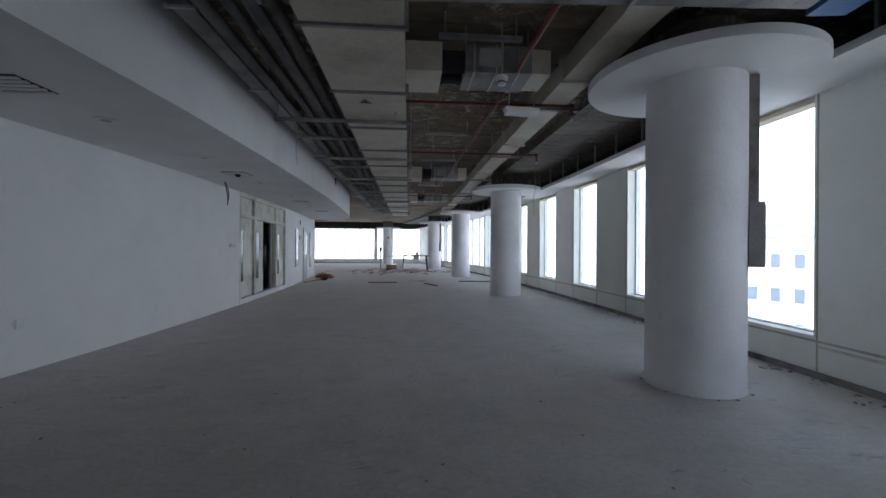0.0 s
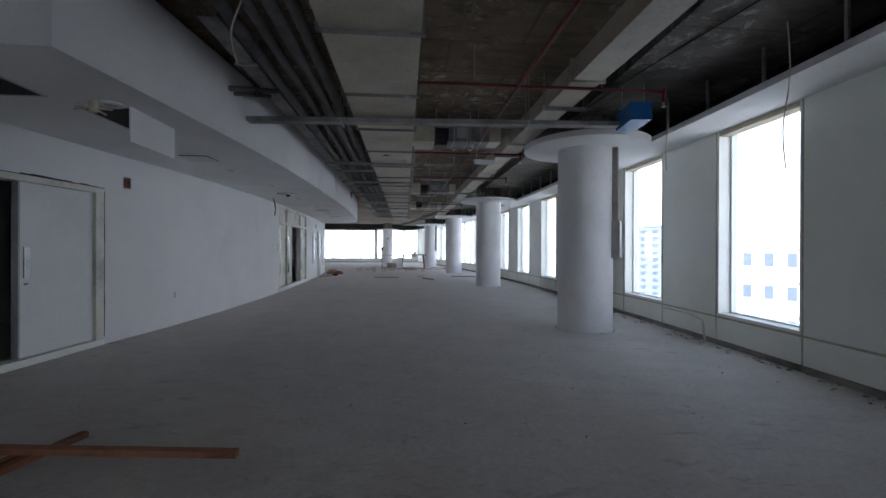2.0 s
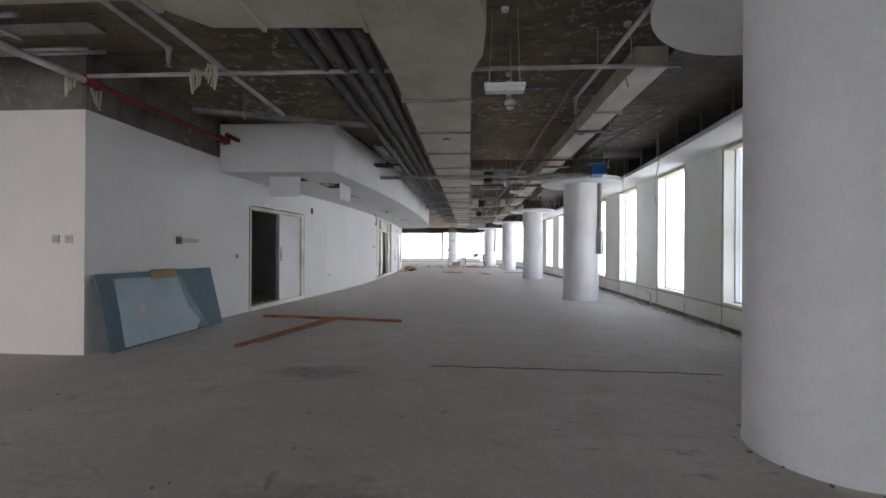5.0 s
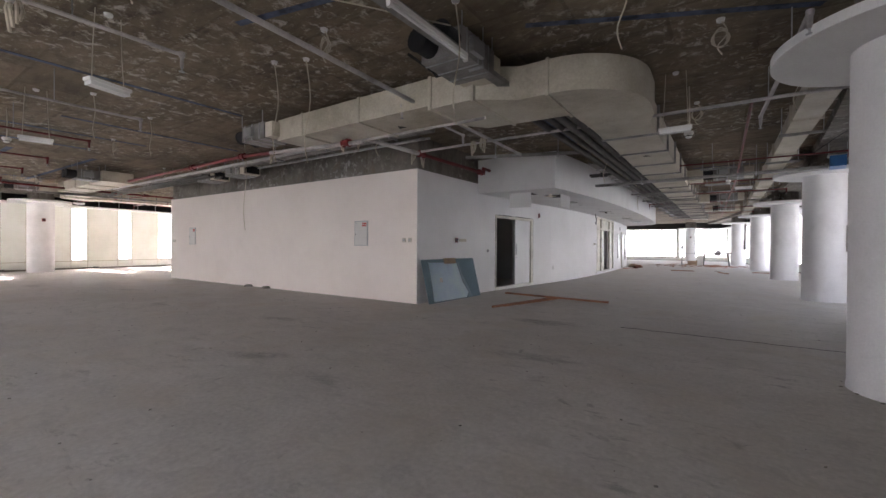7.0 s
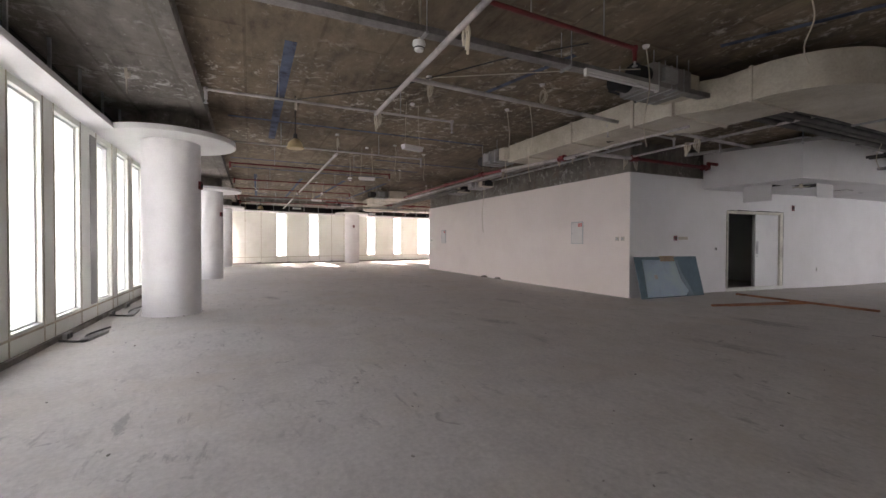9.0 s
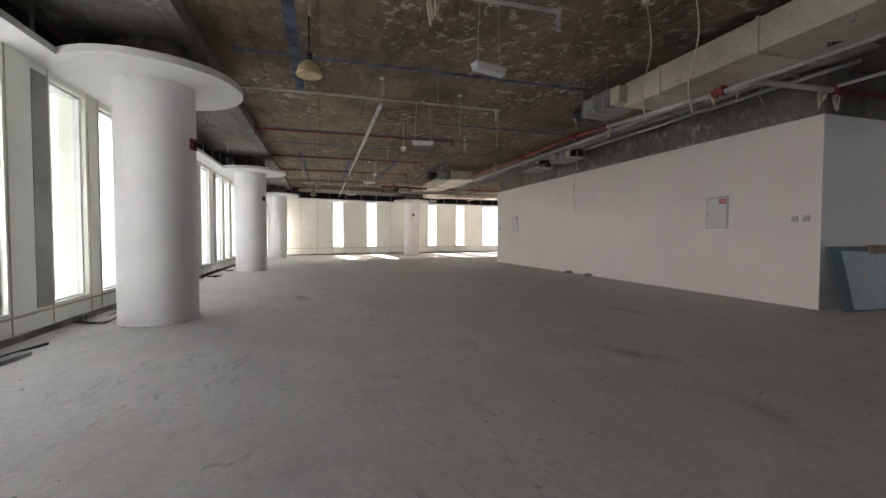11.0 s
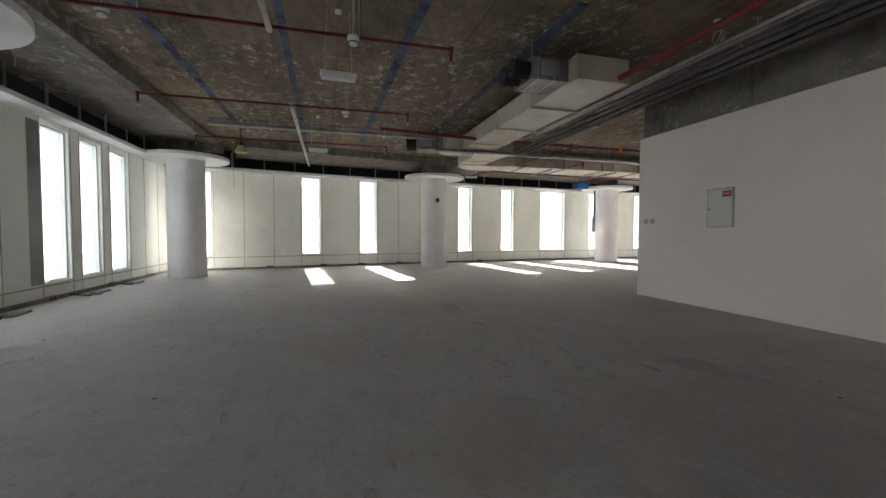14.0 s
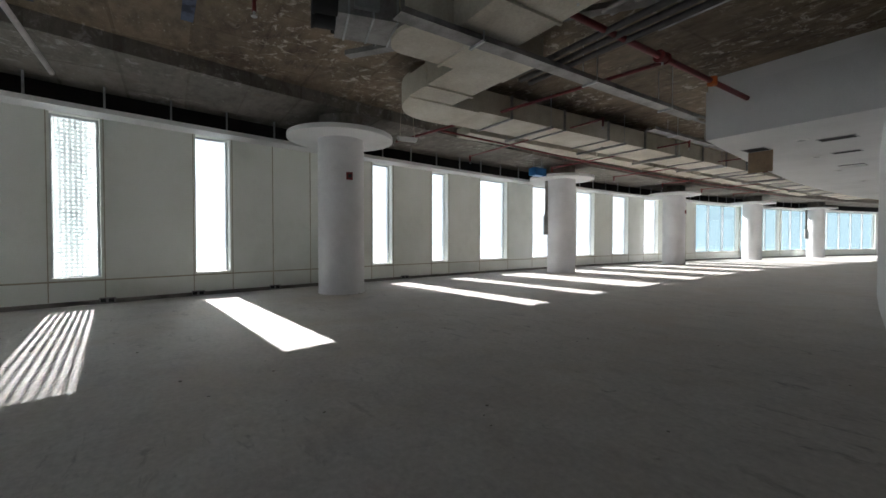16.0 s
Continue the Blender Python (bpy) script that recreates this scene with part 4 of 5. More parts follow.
pipe("sprinkler_main", "slim red sprinkler main beside the west duct", [(-18.8, -2.7, 2.72), (-19.4, 4.0, 2.72), (-19.4, 15.0, 2.72)], 0.019, RED, group="sprinkler mains")
for y in (-1.0, 1.6, 4.2, 6.8, 9.4, 12.0):
    sprinkler_line([(-16.9, y, 2.72), (-20.2, y, 2.72)], "red sprinkler branch with drop heads")
pipe("sprinkler_main", "grey-painted sprinkler pipe crossing to the column", [(-3.25, -2.46, 2.72), (2.2, -2.42, 2.72)], 0.02, SILVER, group="sprinkler mains")
pipe("sprinkler_main", "grey-painted sprinkler main under the slab", [(-1.94, -1.2, 2.75), (-1.86, -4.5, 2.75), (-1.7, -7.5, 2.75)], 0.024, SILVER, group="sprinkler mains")
sprinkler_line([(-0.2, -7.5, 2.74), (-0.25, -6.02, 2.74)], "short red sprinkler branch with a drop head", RED, heads=(1,))
sprinkler_line([(-2.05, -4.4, 2.74), (-2.12, -2.9, 2.74)], "grey-painted sprinkler branch with a red drop", SILVER)
sprinkler_line([(1.5, -1.6, 2.74), (1.62, -4.3, 2.74)], "grey-painted sprinkler branch with a red drop", SILVER)
for x, y in ((-15.27, -3.86), (-15.31, -1.2)):
    tagged(part("pipe_tape", bm_lathe(bmesh.new(), [(0.049, 2.685), (0.052, 2.69), (0.052, 2.77), (0.049, 2.775)], 12, x, y), ORANGE), "band of orange tape on the red main", "tape", "tape bands")

# blue paint lines on the slab
marks = ((-0.4, -4.6, 1.8, -3.55), (-2.6, -6.1, -1.2, -5.8), (-8.85, -9.4, -8.85, -4.6), (-11.6, -7.49, -18.4, -7.55), (-11.4, -6.17, -18.0, -6.3), (-11.4, -4.75, -17.2, -4.9), (-11.3, -8.84, -17.5, -8.75), (-7.63, -6.2, -7.66, -3.3), (-5.2, -9.3, -5.2, -4.6), (-10.15, -9.4, -10.26, -5.2), (-2.2, -8.6, -6.5, -8.6), (0.45, 4.2, 2.8, 4.2), (0.45, 7.9, 2.8, 7.9), (0.45, 9.6, 2.8, 9.6), (-1.3, -3.0, -1.3, 0.0), (-16.6, -9.2, -16.6, -4.6), (0.45, -1.0, 2.6, -1.0))
for x0, y0, x1, y1 in marks:
    a, b = Vector((x0, y0)), Vector((x1, y1))
    d = (b - a).normalized()
    o = Vector((-d.y, d.x)) * (0.035 + 0.025 * ((x0 * 7.3) % 1))
    tagged(part("paint_line", bm_prism(bmesh.new(), [tuple(a - o), tuple(b - o), tuple(b + o), tuple(a + o)], SLAB_Z - 0.006, SLAB_Z - 0.002), CHALK), "faded blue marking-out line on the slab", "paint line", "blue paint lines")


# ---- hanging lamps, detectors, loose cables ----
def cord(pts, r=0.006, mat=CABLE, steps_n=6):
    """A slack cord through points, rounded by a Catmull-Rom curve."""
    p = [Vector(q) for q in pts]
    p = [p[0]] + p + [p[-1]]
    out = []
    for i in range(1, len(p) - 2):
        for k in range(steps_n):
            t = k / steps_n
            out.append(0.5 * ((2 * p[i]) + (p[i + 1] - p[i - 1]) * t + (2 * p[i - 1] - 5 * p[i] + 4 * p[i + 1] - p[i + 2]) * t * t + (3 * p[i] - p[i - 1] - 3 * p[i + 1] + p[i + 2]) * t ** 3))
    out.append(p[-2])
    return tube(out, r, 6)


def batten_lamp(x, y, z, rz, label="unlit white batten lamp hung on thin cords"):
    t = thing("batten_lamp", label, "lamp", (x, y, z), rz, "hanging batten lamps")
    bm = bmesh.new()
    bm_prism(bm, [(-0.17, -0.05), (0.17, -0.05), (0.17, 0.05), (-0.17, 0.05)], 0, 0.03)
    part("body", bevelled(bm, 0.006), PLASTIC, t)
    part("diffuser", bevelled(box(-0.16, 0.16, -0.042, 0.042, -0.035, 0.0), 0.012), TUBE, t)
    for s in (-0.13, 0.13):
        part("cord", tube([(s, 0, 0.03), (s * 0.9, 0.01, (SLAB_Z - z) * 0.5), (s * 0.8, 0, SLAB_Z - z)], 0.004, 6), CABLE, t)
    part("ceiling_rose", bm_lathe(bmesh.new(), [(0.03, SLAB_Z - z - 0.025), (0.035, SLAB_Z - z)], 14), PLASTIC, t)
    return t


for x, y, z, rz in ((1.5, 3.85, 2.5, 5), (0.65, -2.67, 2.45, 0), (-3.41, -6.83, 2.47, 105), (-6.43, -6.72, 2.45, 84), (-12.17, -6.95, 2.5, 94), (-15.95, -7.22, 2.5, 94), (-19.2, -3.1, 2.6, 80)):
    batten_lamp(x, y, z, rz)

tl = thing("tube_lamp", "long white fluorescent tube fitting clipped under the tray", "lamp", (-0.72, -5.62, 2.7), 90)
part("body", box(-0.5, 0.5, -0.02, 0.02, 0.0, 0.035, bev=0.004), PLASTIC, tl)
part("tube", tube([(-0.48, 0, -0.016), (0.48, 0, -0.016)], 0.013, 12), TUBE, tl)
for s in (-0.485, 0.485):
    part("end_cap", box(s - 0.014, s + 0.014, -0.018, 0.018, -0.034, 0.0), PLASTIC, tl)


def shade_lamp(x, y, z):
    t = thing("pendant_lamp", "yellowed bell-shaped work lamp on a black cord", "lamp", (x, y, z), 0, "pendant work lamps")
    part("shade", bm_lathe(bmesh.new(), [(0.11, -0.06), (0.115, -0.05), (0.09, 0.02), (0.05, 0.06), (0.03, 0.075)], 24), AMBER, t)
    part("socket", bm_lathe(bmesh.new(), [(0.028, 0.075), (0.026, 0.14), (0.012, 0.15)], 14), BLACK, t)
    part("cord", cord([(0, 0, 0.15), (0.01, 0.0, 0.4), (0, 0.0, SLAB_Z - z)], 0.007, BLACK), BLACK, t)
    bm = bmesh.new()
    for k in range(2):
        bm_tube(bm, [(0.06 * math.cos(a) + 0.01 * k, 0.015 * k, SLAB_Z - z - 0.12 + 0.08 * math.sin(a)) for a in [i * math.tau / 14 for i in range(15)]], 0.006, 6)
    part("coil", bm, CABLE, t, "coil of spare cream flex")
    return t


shade_lamp(-3.83, -8.41, 2.45)
shade_lamp(-16.4, -8.6, 2.52)


def smoke_detector(x, y, z, label="white smoke detector hung on its cable"):
    t = thing("smoke_detector", label, "smoke detector", (x, y, z), 0, "smoke detectors")
    part("base", bm_lathe(bmesh.new(), [(0.05, 0.01), (0.055, 0.02), (0.05, 0.045)], 20), PLASTIC, t)
    part("chamber", bm_lathe(bmesh.new(), [(0.022, -0.035), (0.034, -0.03), (0.042, -0.004), (0.046, 0.01)], 20), PLASTIC, t)
    part("vent_ring", bm_lathe(bmesh.new(), [(0.0405, -0.014), (0.0425, -0.012), (0.0425, -0.006), (0.0405, -0.004)], 20), BLACK, t)
    part("cable", tube([(0, 0, 0.045), (0.01, 0.005, 0.2), (0, 0, SLAB_Z - z)], 0.008, 6), CABLE, t)
    return t


for x, y, z in ((-0.9, -7.73, 2.68), (0.75, -2.1, 2.5), (1.2, 3.4, 2.6), (-7.8, -6.78, 2.62), (-11.8, -6.83, 2.68), (-14.2, -6.8, 2.7), (-12.0, -8.8, 2.75)):
    smoke_detector(x, y, z)


def hanging_flex(x, y, z_end, sway=0.06, loop=False):
    t = tagged(new("hanging_flex"), "loose cream flex hanging from the slab", "cable", "hanging cables")
    t.matrix_world = pose(x, y, 0)
    zt = SLAB_Z - 0.01
    pts = [(0, 0, zt), (sway, 0.01, zt - (zt - z_end) * 0.4), (-sway * 0.4, 0.0, zt - (zt - z_end) * 0.75), (sway * 0.3, 0.01, z_end)]
    part("flex", cord(pts, 0.006), CABLE, t)
    part("rose", bm_lathe(bmesh.new(), [(0.03, SLAB_Z - 0.03), (0.036, SLAB_Z - 0.004)], 14), PLASTIC, t)
    if loop:
        bm = bmesh.new()
        for k in range(3):
            bm_tube(bm, [((0.05 + 0.01 * k) * math.cos(a), 0.012 * k, zt - 0.16 + (0.09 - 0.01 * k) * math.sin(a)) for a in [i * math.tau / 14 for i in range(15)]], 0.005, 6)
        part("coil", bm, CABLE, t)
    return t


for x, y, z, lp in ((-6.55, -3.78, 1.35, False), (-0.72, -5.3, 2.08, False), (-2.66, -5.3, 1.98, False), (-3.02, -5.45, 2.0, False), (-6.53, -5.37, 2.5, False), (-5.95, -6.25, 2.5, False), (1.09, -3.74, 2.8, True), (-11.3, -3.3, 2.8, True), (-2.0, -5.6, 2.8, True), (1.75, -2.4, 2.55, False), (3.3, 0.55, 1.8, False), (3.4, 2.2, 2.1, False), (-18.7, -9.2, 2.0, False), (-3.3, -10.2, 2.7, True), (-7.5, -10.1, 2.75, True), (-9.5, -10.2, 2.7, True), (-13.4, -10.2, 2.7, True), (-5.6, -7.5, 2.8, True), (-8.7, -5.2, 2.8, True), (0.8, -1.4, 2.8, True), (-12.6, -4.6, 2.75, True), (3.2, 8.9, 1.9, False), (-16.0, -4.9, 2.7, True), (-2.4, -7.0, 2.8, True), (-0.8, 0.2, 2.3, True), (-1.0, 5.2, 2.2, True), (0.5, -5.0, 2.5, False), (-3.6, -3.2, 2.55, False)):
    hanging_flex(x, y, z, random.uniform(0.02, 0.07), lp)
pipe("slab_cable", "black cable sagging under the slab", [(-3.8, -8.4, 3.06), (-2.6, -7.4, 2.98), (-1.4, -6.6, 3.0), (-0.6, -6.2, 2.9)], 0.007, BLACK, "cable")
pipe("slab_cable", "cream cable strung under the slab", [(-2.3, -7.2, 3.02), (-1.2, -5.9, 2.93), (-0.7, -5.4, 2.85)], 0.006, CABLE, "cable")
pipe("slab_cable", "black cable draped along the slab", [(2.3, 4.6, 3.0), (2.5, 2.6, 2.9), (2.7, 1.4, 2.98), (2.9, -0.6, 2.93)], 0.008, BLACK, "cable")


def blue_unit(x, y, rz):
    t = thing("blue_unit", "control box wrapped in bright blue film under the slab", "fan unit", (x, y, 2.62), rz, "blue wrapped units")
    part("casing", box(-0.11, 0.11, -0.22, 0.22, -0.09, 0.1, bev=0.01), BLUE, t)
    part("bracket", box(-0.14, 0.14, -0.06, 0.06, 0.1, 0.14), GALV, t)
    part("motor", tube([(0.0, 0.22, 0.0), (0.0, 0.3, 0.0)], 0.05, 14), BLACK, t)
    for s in (-0.12, 0.12):
        part("rod", tube([(s, 0, 0.14), (s, 0, SLAB_Z - 2.62)], 0.006, 6), GALV, t)
    return t


blue_unit(2.8, 1.9, -8)
blue_unit(-20.45, 1.35, 6)


# small triangular warning labels stuck under the ducts
def warning_triangle(x, y, z, rz, mat):
    t = thing("warning_label", "small dark triangular warning sticker under the duct", "sticker", (x, y, z), rz, "duct stickers")
    bm = bmesh.new()
    out = [Vector((0.072 * math.cos(radians(a)), 0.072 * math.sin(radians(a)))) for a in (90, 210, 330)]
    for i in range(3):
        a, b = out[i], out[(i + 1) % 3]
        bm_prism(bm, [tuple(a), tuple(a * 0.62), tuple(b * 0.62), tuple(b)][::-1], -0.004, -0.001)
    part("border", bm, mat, t)
    part("text_bar", box(-0.018, 0.018, -0.014, 0.01, -0.004, -0.001), mat, t)
    return t


for x, y, z, m in ((0.04, -0.5, 2.62, BLACK), (-0.03, 4.06, 2.62, BLACK), (-2.44, -3.95, 2.66, BLACK), (0.0, 8.4, 2.62, BLACK), (1.95, -0.17, 2.76, BLACK), (-17.9, 0.4, 2.66, BLACK), (-14.2, -4.1, 2.68, BLACK)):
    warning_triangle(x, y, z - 0.002, 180 if x > -10 else 90, m)

# trapeze bars that carry the east pipes and duct
def trapeze(x0, x1, y, z):
    t = thing("trapeze_bracket", "dull steel trapeze bar carrying pipes and duct", "bracket", (0, y, z), 0, "trapeze brackets")
    part("bar", box(x0, x1, -0.02, 0.02, -0.035, 0.0), TRAY, t)
    for x in (x0 + 0.03, x1 - 0.03):
        part("rod", tube([(x, 0, -0.04), (x, 0, SLAB_Z - z)], 0.006, 6), GALV, t)
    return t


for k in range(14):
    trapeze(-1.08, 0.46, 4.6 + k * 0.98, 2.66 if k % 2 else 2.6)
for k in range(9):
    trapeze(-18.4, -17.35, -1.6 + k * 1.9, 2.62)
for k in range(7):
    trapeze(1.78, 2.3, -0.4 + k * 2.4, 2.74)
for k, y in enumerate((3.3, 6.2, 8.1, 11.4)):
    fr = thing("access_frame", "galvanised strut frame under the slab", "bracket", (1.0, y, 2.9), 0, "strut frames")
    part("strut", box(-0.35, 0.35, -0.02, 0.02, 0, 0.04), GALV, fr)
    for sx in (-0.3, 0.3):
        part("rod", tube([(sx, 0, 0.04), (sx, 0, 0.22)], 0.008, 6), GALV, fr)
# ---- doors, panels and fittings on the core ----

# open service door: a fixed leaf and a leaf folded back into the dark lobby
d1 = new("door_1")
d1.matrix_world = pose(-3.478, 0.8, 0, 0, 0, 84.6)     # local x runs north along the wall, local y points into the core
tagged(d1, "white double service door, one leaf open on a dark lobby", "door", kind="structure")
W = 1.935
part("sill", box(0.0, W, -0.03, 0.16, 0.0, 0.07), PANEL, d1, "white plastered threshold")
fr = bmesh.new()
bm_box(fr, 0.0, 0.055, -0.02, 0.15, 0.07, 1.84)
bm_box(fr, W - 0.11, W, -0.02, 0.15, 0.07, 1.84)
bm_box(fr, 0.055, W - 0.11, -0.02, 0.15, 1.78, 1.84)
part("frame", fr, JAMB, d1, "chipped cream timber frame")
leaf = part("leaf", box(0.99, W - 0.115, 0.02, 0.065, 0.08, 1.775, bev=0.004), DOOR, d1)
part("handle_plate", box(1.04, 1.1, 0.008, 0.02, 0.85, 1.15, bev=0.004), GALV, leaf, "polished metal push plate")
part("lock", bm_lathe(bmesh.new(), [(0.012, 0.78), (0.018, 0.785), (0.018, 0.8)], 12, 1.06, 0.012), GALV, leaf)
leaf2 = part("leaf", box(0.06, 0.105, 0.15, 1.05, 0.08, 1.775, bev=0.004), DOOR, d1, "inner leaf standing open")
part("edge_strip", box(0.975, 0.99, 0.0, 0.07, 0.08, 1.775), STEELBOX, d1)
crack = bmesh.new()
for k in range(18):
    a = k * W / 18
    bm_box(crack, a, a + W / 18, -0.023, -0.018, 1.84, 1.84 + random.uniform(0.006, 0.022))
for k in range(14):
    z = 0.1 + k * 0.122
    bm_box(crack, -0.007 * random.uniform(0.3, 1), 0.0, -0.023, -0.018, z, z + 0.122)
    bm_box(crack, W, W + 0.012 * random.uniform(0.3, 1), -0.023, -0.018, z, z + 0.122)
part("broken_edge", crack, DARK, d1, "dark ragged gap round the frame")

# tall cream screen of four narrow leaves with slot windows
d2 = new("door_2")
d2.matrix_world = pose(-2.985, 8.47, 0, 0, 0, 91.9)
tagged(d2, "tall cream door screen with slot windows, one leaf ajar", "door", kind="structure")
L = 3.5
part("plinth", box(0, L, -0.02, 0.12, 0, 0.1), PLASTER, d2)
fr = bmesh.new()
for a, b in ((0, 0.06), (0.86, 0.95), (2.55, 2.66), (L - 0.07, L)):
    bm_box(fr, a, b, -0.01, 0.14, 0.1, 2.27)
for z in (1.78, 2.2):
    bm_box(fr, 0, L, -0.008, 0.138, z, z + 0.07)
part("frame", fr, JAMB, d2, "cream painted timber frame")
for a, b in ((0.06, 0.86), (0.95, 2.55), (2.66, L - 0.07)):
    part("transom_panel", box(a, b, 0.05, 0.08, 1.85, 2.2), JAMB, d2)
for a, b, s in ((0.06, 0.86, 0.14), (0.95, 1.62, 1.12), (2.66, L - 0.07, 2.8)):
    lf = part("leaf", box(a + 0.005, b - 0.005, 0.04, 0.085, 0.12, 1.775, bev=0.004), JAMB, d2)
    part("slot_window", box(s, s + 0.17, 0.034, 0.042, 0.45, 1.5), PANE_DARK, lf, "dark slot of glass")
lf = part("leaf", box(1.62, 1.72, 0.12, 0.8, 0.12, 1.775, bev=0.004), WOODGREY, d2, "grey leaf standing open")
lf = part("leaf", box(2.3, 2.54, 0.06, 0.1, 0.12, 1.775, bev=0.004), WOODGREY, d2, "grey leaf edge")
part("handle", tube([(2.0, 0.1, 0.7), (2.0, 0.1, 1.2)], 0.012, 8), GALV, d2)

# glazed slots and a narrow door further along
for y, x, h0, h1, w in ((13.2, -3.16, 0.55, 1.75, 0.4), (16.1, -3.4, 0.4, 1.75, 0.35)):
    g = new("vision_panel")
    g.matrix_world = pose(x + 0.012, y, 0, 0, 0, 95)
    tagged(g, "narrow glazed slot in the white wall", "window", kind="structure")
    part("frame", box(0, w, -0.012, 0.02, h0, h1, bev=0.004), STEELBOX, g)
    part("pane", box(0.04, w - 0.04, -0.018, -0.013, h0 + 0.04, h1 - 0.04), TUBE, g)
d3 = new("door_3")
d3.matrix_world = pose(-3.255, 14.55, 0, 0, 0, 95)
tagged(d3, "narrow closed door with a dark glazed slot", "door", kind="structure")
part("frame", box(0, 0.8, -0.014, 0.03, 0, 1.85, bev=0.004), JAMB, d3)
part("leaf", box(0.06, 0.74, -0.03, -0.015, 0.02, 1.8, bev=0.004), STEELBOX, d3)
part("slot_window", box(0.3, 0.5, -0.036, -0.031, 0.9, 1.65), PANE_DARK, d3)


def panel_board(x, label):
    p = thing("distribution_board", label, "electrical panel", (x, -2.2, 1.07), 0, "distribution boards")
    w, h = 0.375, 0.505
    part("frame", bevelled(bm_box(bmesh.new(), 0, w, -0.012, 0.0, 0, h), 0.004), STEELBOX, p)
    dr = part("door", bevelled(bm_box(bmesh.new(), 0.018, w - 0.022, -0.016, -0.011, 0.014, h - 0.018), 0.002), BOARD, p)
    part("latch", box(0.026, 0.05, -0.022, -0.016, h * 0.46, h * 0.49), BLACK, dr)
    part("warning_label", box(w - 0.15, w - 0.028, -0.0185, -0.0165, h - 0.115, h - 0.04), REDLABEL, dr, "faded red warning label")
    part("text_bar", box(w - 0.14, w - 0.038, -0.02, -0.019, h - 0.082, h - 0.074), PLASTIC, dr)
    part("name_tag", box(0.03, 0.075, -0.0185, -0.0165, h - 0.05, h - 0.038), STEELBOX, dr)
    return p


panel_board(-5.16, "cream wall-mounted distribution board with a red label")
panel_board(-12.335, "cream wall-mounted distribution board with a red label")


def wall_plate(x, y, z, rz, label, name="wall_switch", mat=None, inner=None, w=0.075, h=0.085, group="wall plates"):
    p = thing(name, label, "switch", (x, y, z), rz, group)
    part("plate", bevelled(bm_box(bmesh.new(), -w / 2, w / 2, -0.014, 0.0, -h / 2, h / 2), 0.004), mat or PLASTIC, p)
    part("insert", box(-w * 0.28, w * 0.28, -0.019, -0.014, -h * 0.25, h * 0.25), inner or BLACK, p)
    return p


for x in (-3.84, -3.70, -13.42, -13.29):
    wall_plate(x, -2.2, 1.18, 0, "small cream wall switch on the white wall", mat=CARDPLATE, inner=STEELBOX)
for y, x in ((0.45, -3.49),):
    wall_plate(x, y, 0.97, 90, "small dark socket box in the wall", inner=BLACK, mat=STEELBOX, w=0.06, h=0.07)
wall_plate(-3.238, 3.06, 1.96, 90, "red fire alarm sounder with a dark grille", "fire_alarm", RED, BLACK, 0.1, 0.13, "fire alarms")
wall_plate(-3.528, -0.86, 1.2, 90, "red call point with a dark centre", "call_point", RED, BLACK, 0.1, 0.1, "fire alarms")
tagged(part("label_strip", box(-3.53, -3.522, -0.76, -0.42, 1.17, 1.23), CARDPLATE), "strip of cream tape stuck beside the call point", "label strip")
wall_plate(-3.125, 3.95, 0.45, 94, "flush white socket plate low on the wall", "wall_socket", PLASTIC, PLASTIC)
wall_plate(-2.978, 8.14, 1.19, 92, "cream multi-gang plate beside the door screen", "wall_switch", CARDPLATE, STEELBOX, 0.3, 0.07)
for y, x in ((13.9, -3.21), (14.0, -3.22)):
    wall_plate(x, y, 1.5 if y == 13.9 else 2.0, 95, "small black sensor on the wall", "wall_sensor", BLACK, BLACK, 0.09, 0.14)

# things on the columns
for k, a, z in (("S1", 78, 1.95), ("S2", 60, 1.9), ("W1", 0, 1.93), ("C0", 105, 1.6), ("W3", 12, 1.95), ("N1", -85, 1.9)):
    x, y = C[k]
    t = radians(a)
    al = thing("column_alarm" if k != "C0" else "junction_box", "small red fire alarm on a round column" if k != "C0" else "open cream junction box on a round column", "alarm" if k != "C0" else "box", (x + 0.372 * math.cos(t), y + 0.372 * math.sin(t), z), a + 90, "column alarms")
    part("back", box(-0.05, 0.05, -0.035, 0.01, -0.06, 0.06, bev=0.005), RED if k != "C0" else PLASTIC, al)
    part("face", box(-0.03, 0.03, -0.042, -0.035, -0.03, 0.03), BLACK if k != "C0" else CARDPLATE, al)


def column_panel(k, ang, z0, z1):
    x, y = C[k]
    t = radians(ang)
    p = thing("column_trunking", "grey steel trunking and control box on a round column", "trunking", (x + 0.38 * math.cos(t), y + 0.38 * math.sin(t), 0), ang + 90, "column control boxes")
    part("trunking", box(-0.045, 0.045, -0.065, 0.02, z1, 2.56, bev=0.004), KERB, p, "bare mottled trunking")
    bx = part("control_box", box(-0.09, 0.09, -0.1, 0.0, z0, z1 + 0.02, bev=0.006), TRAY, p)
    part("control_box_door", box(-0.08, 0.08, -0.106, -0.1, z0 + 0.02, z1), STEELBOX, bx)
    return p


column_panel("C1", -38, 1.02, 1.52)
column_panel("W2", 232, 1.05, 1.58)
column_panel("C4", -35, 1.0, 1.5)
column_panel("W5", 215, 1.0, 1.5)


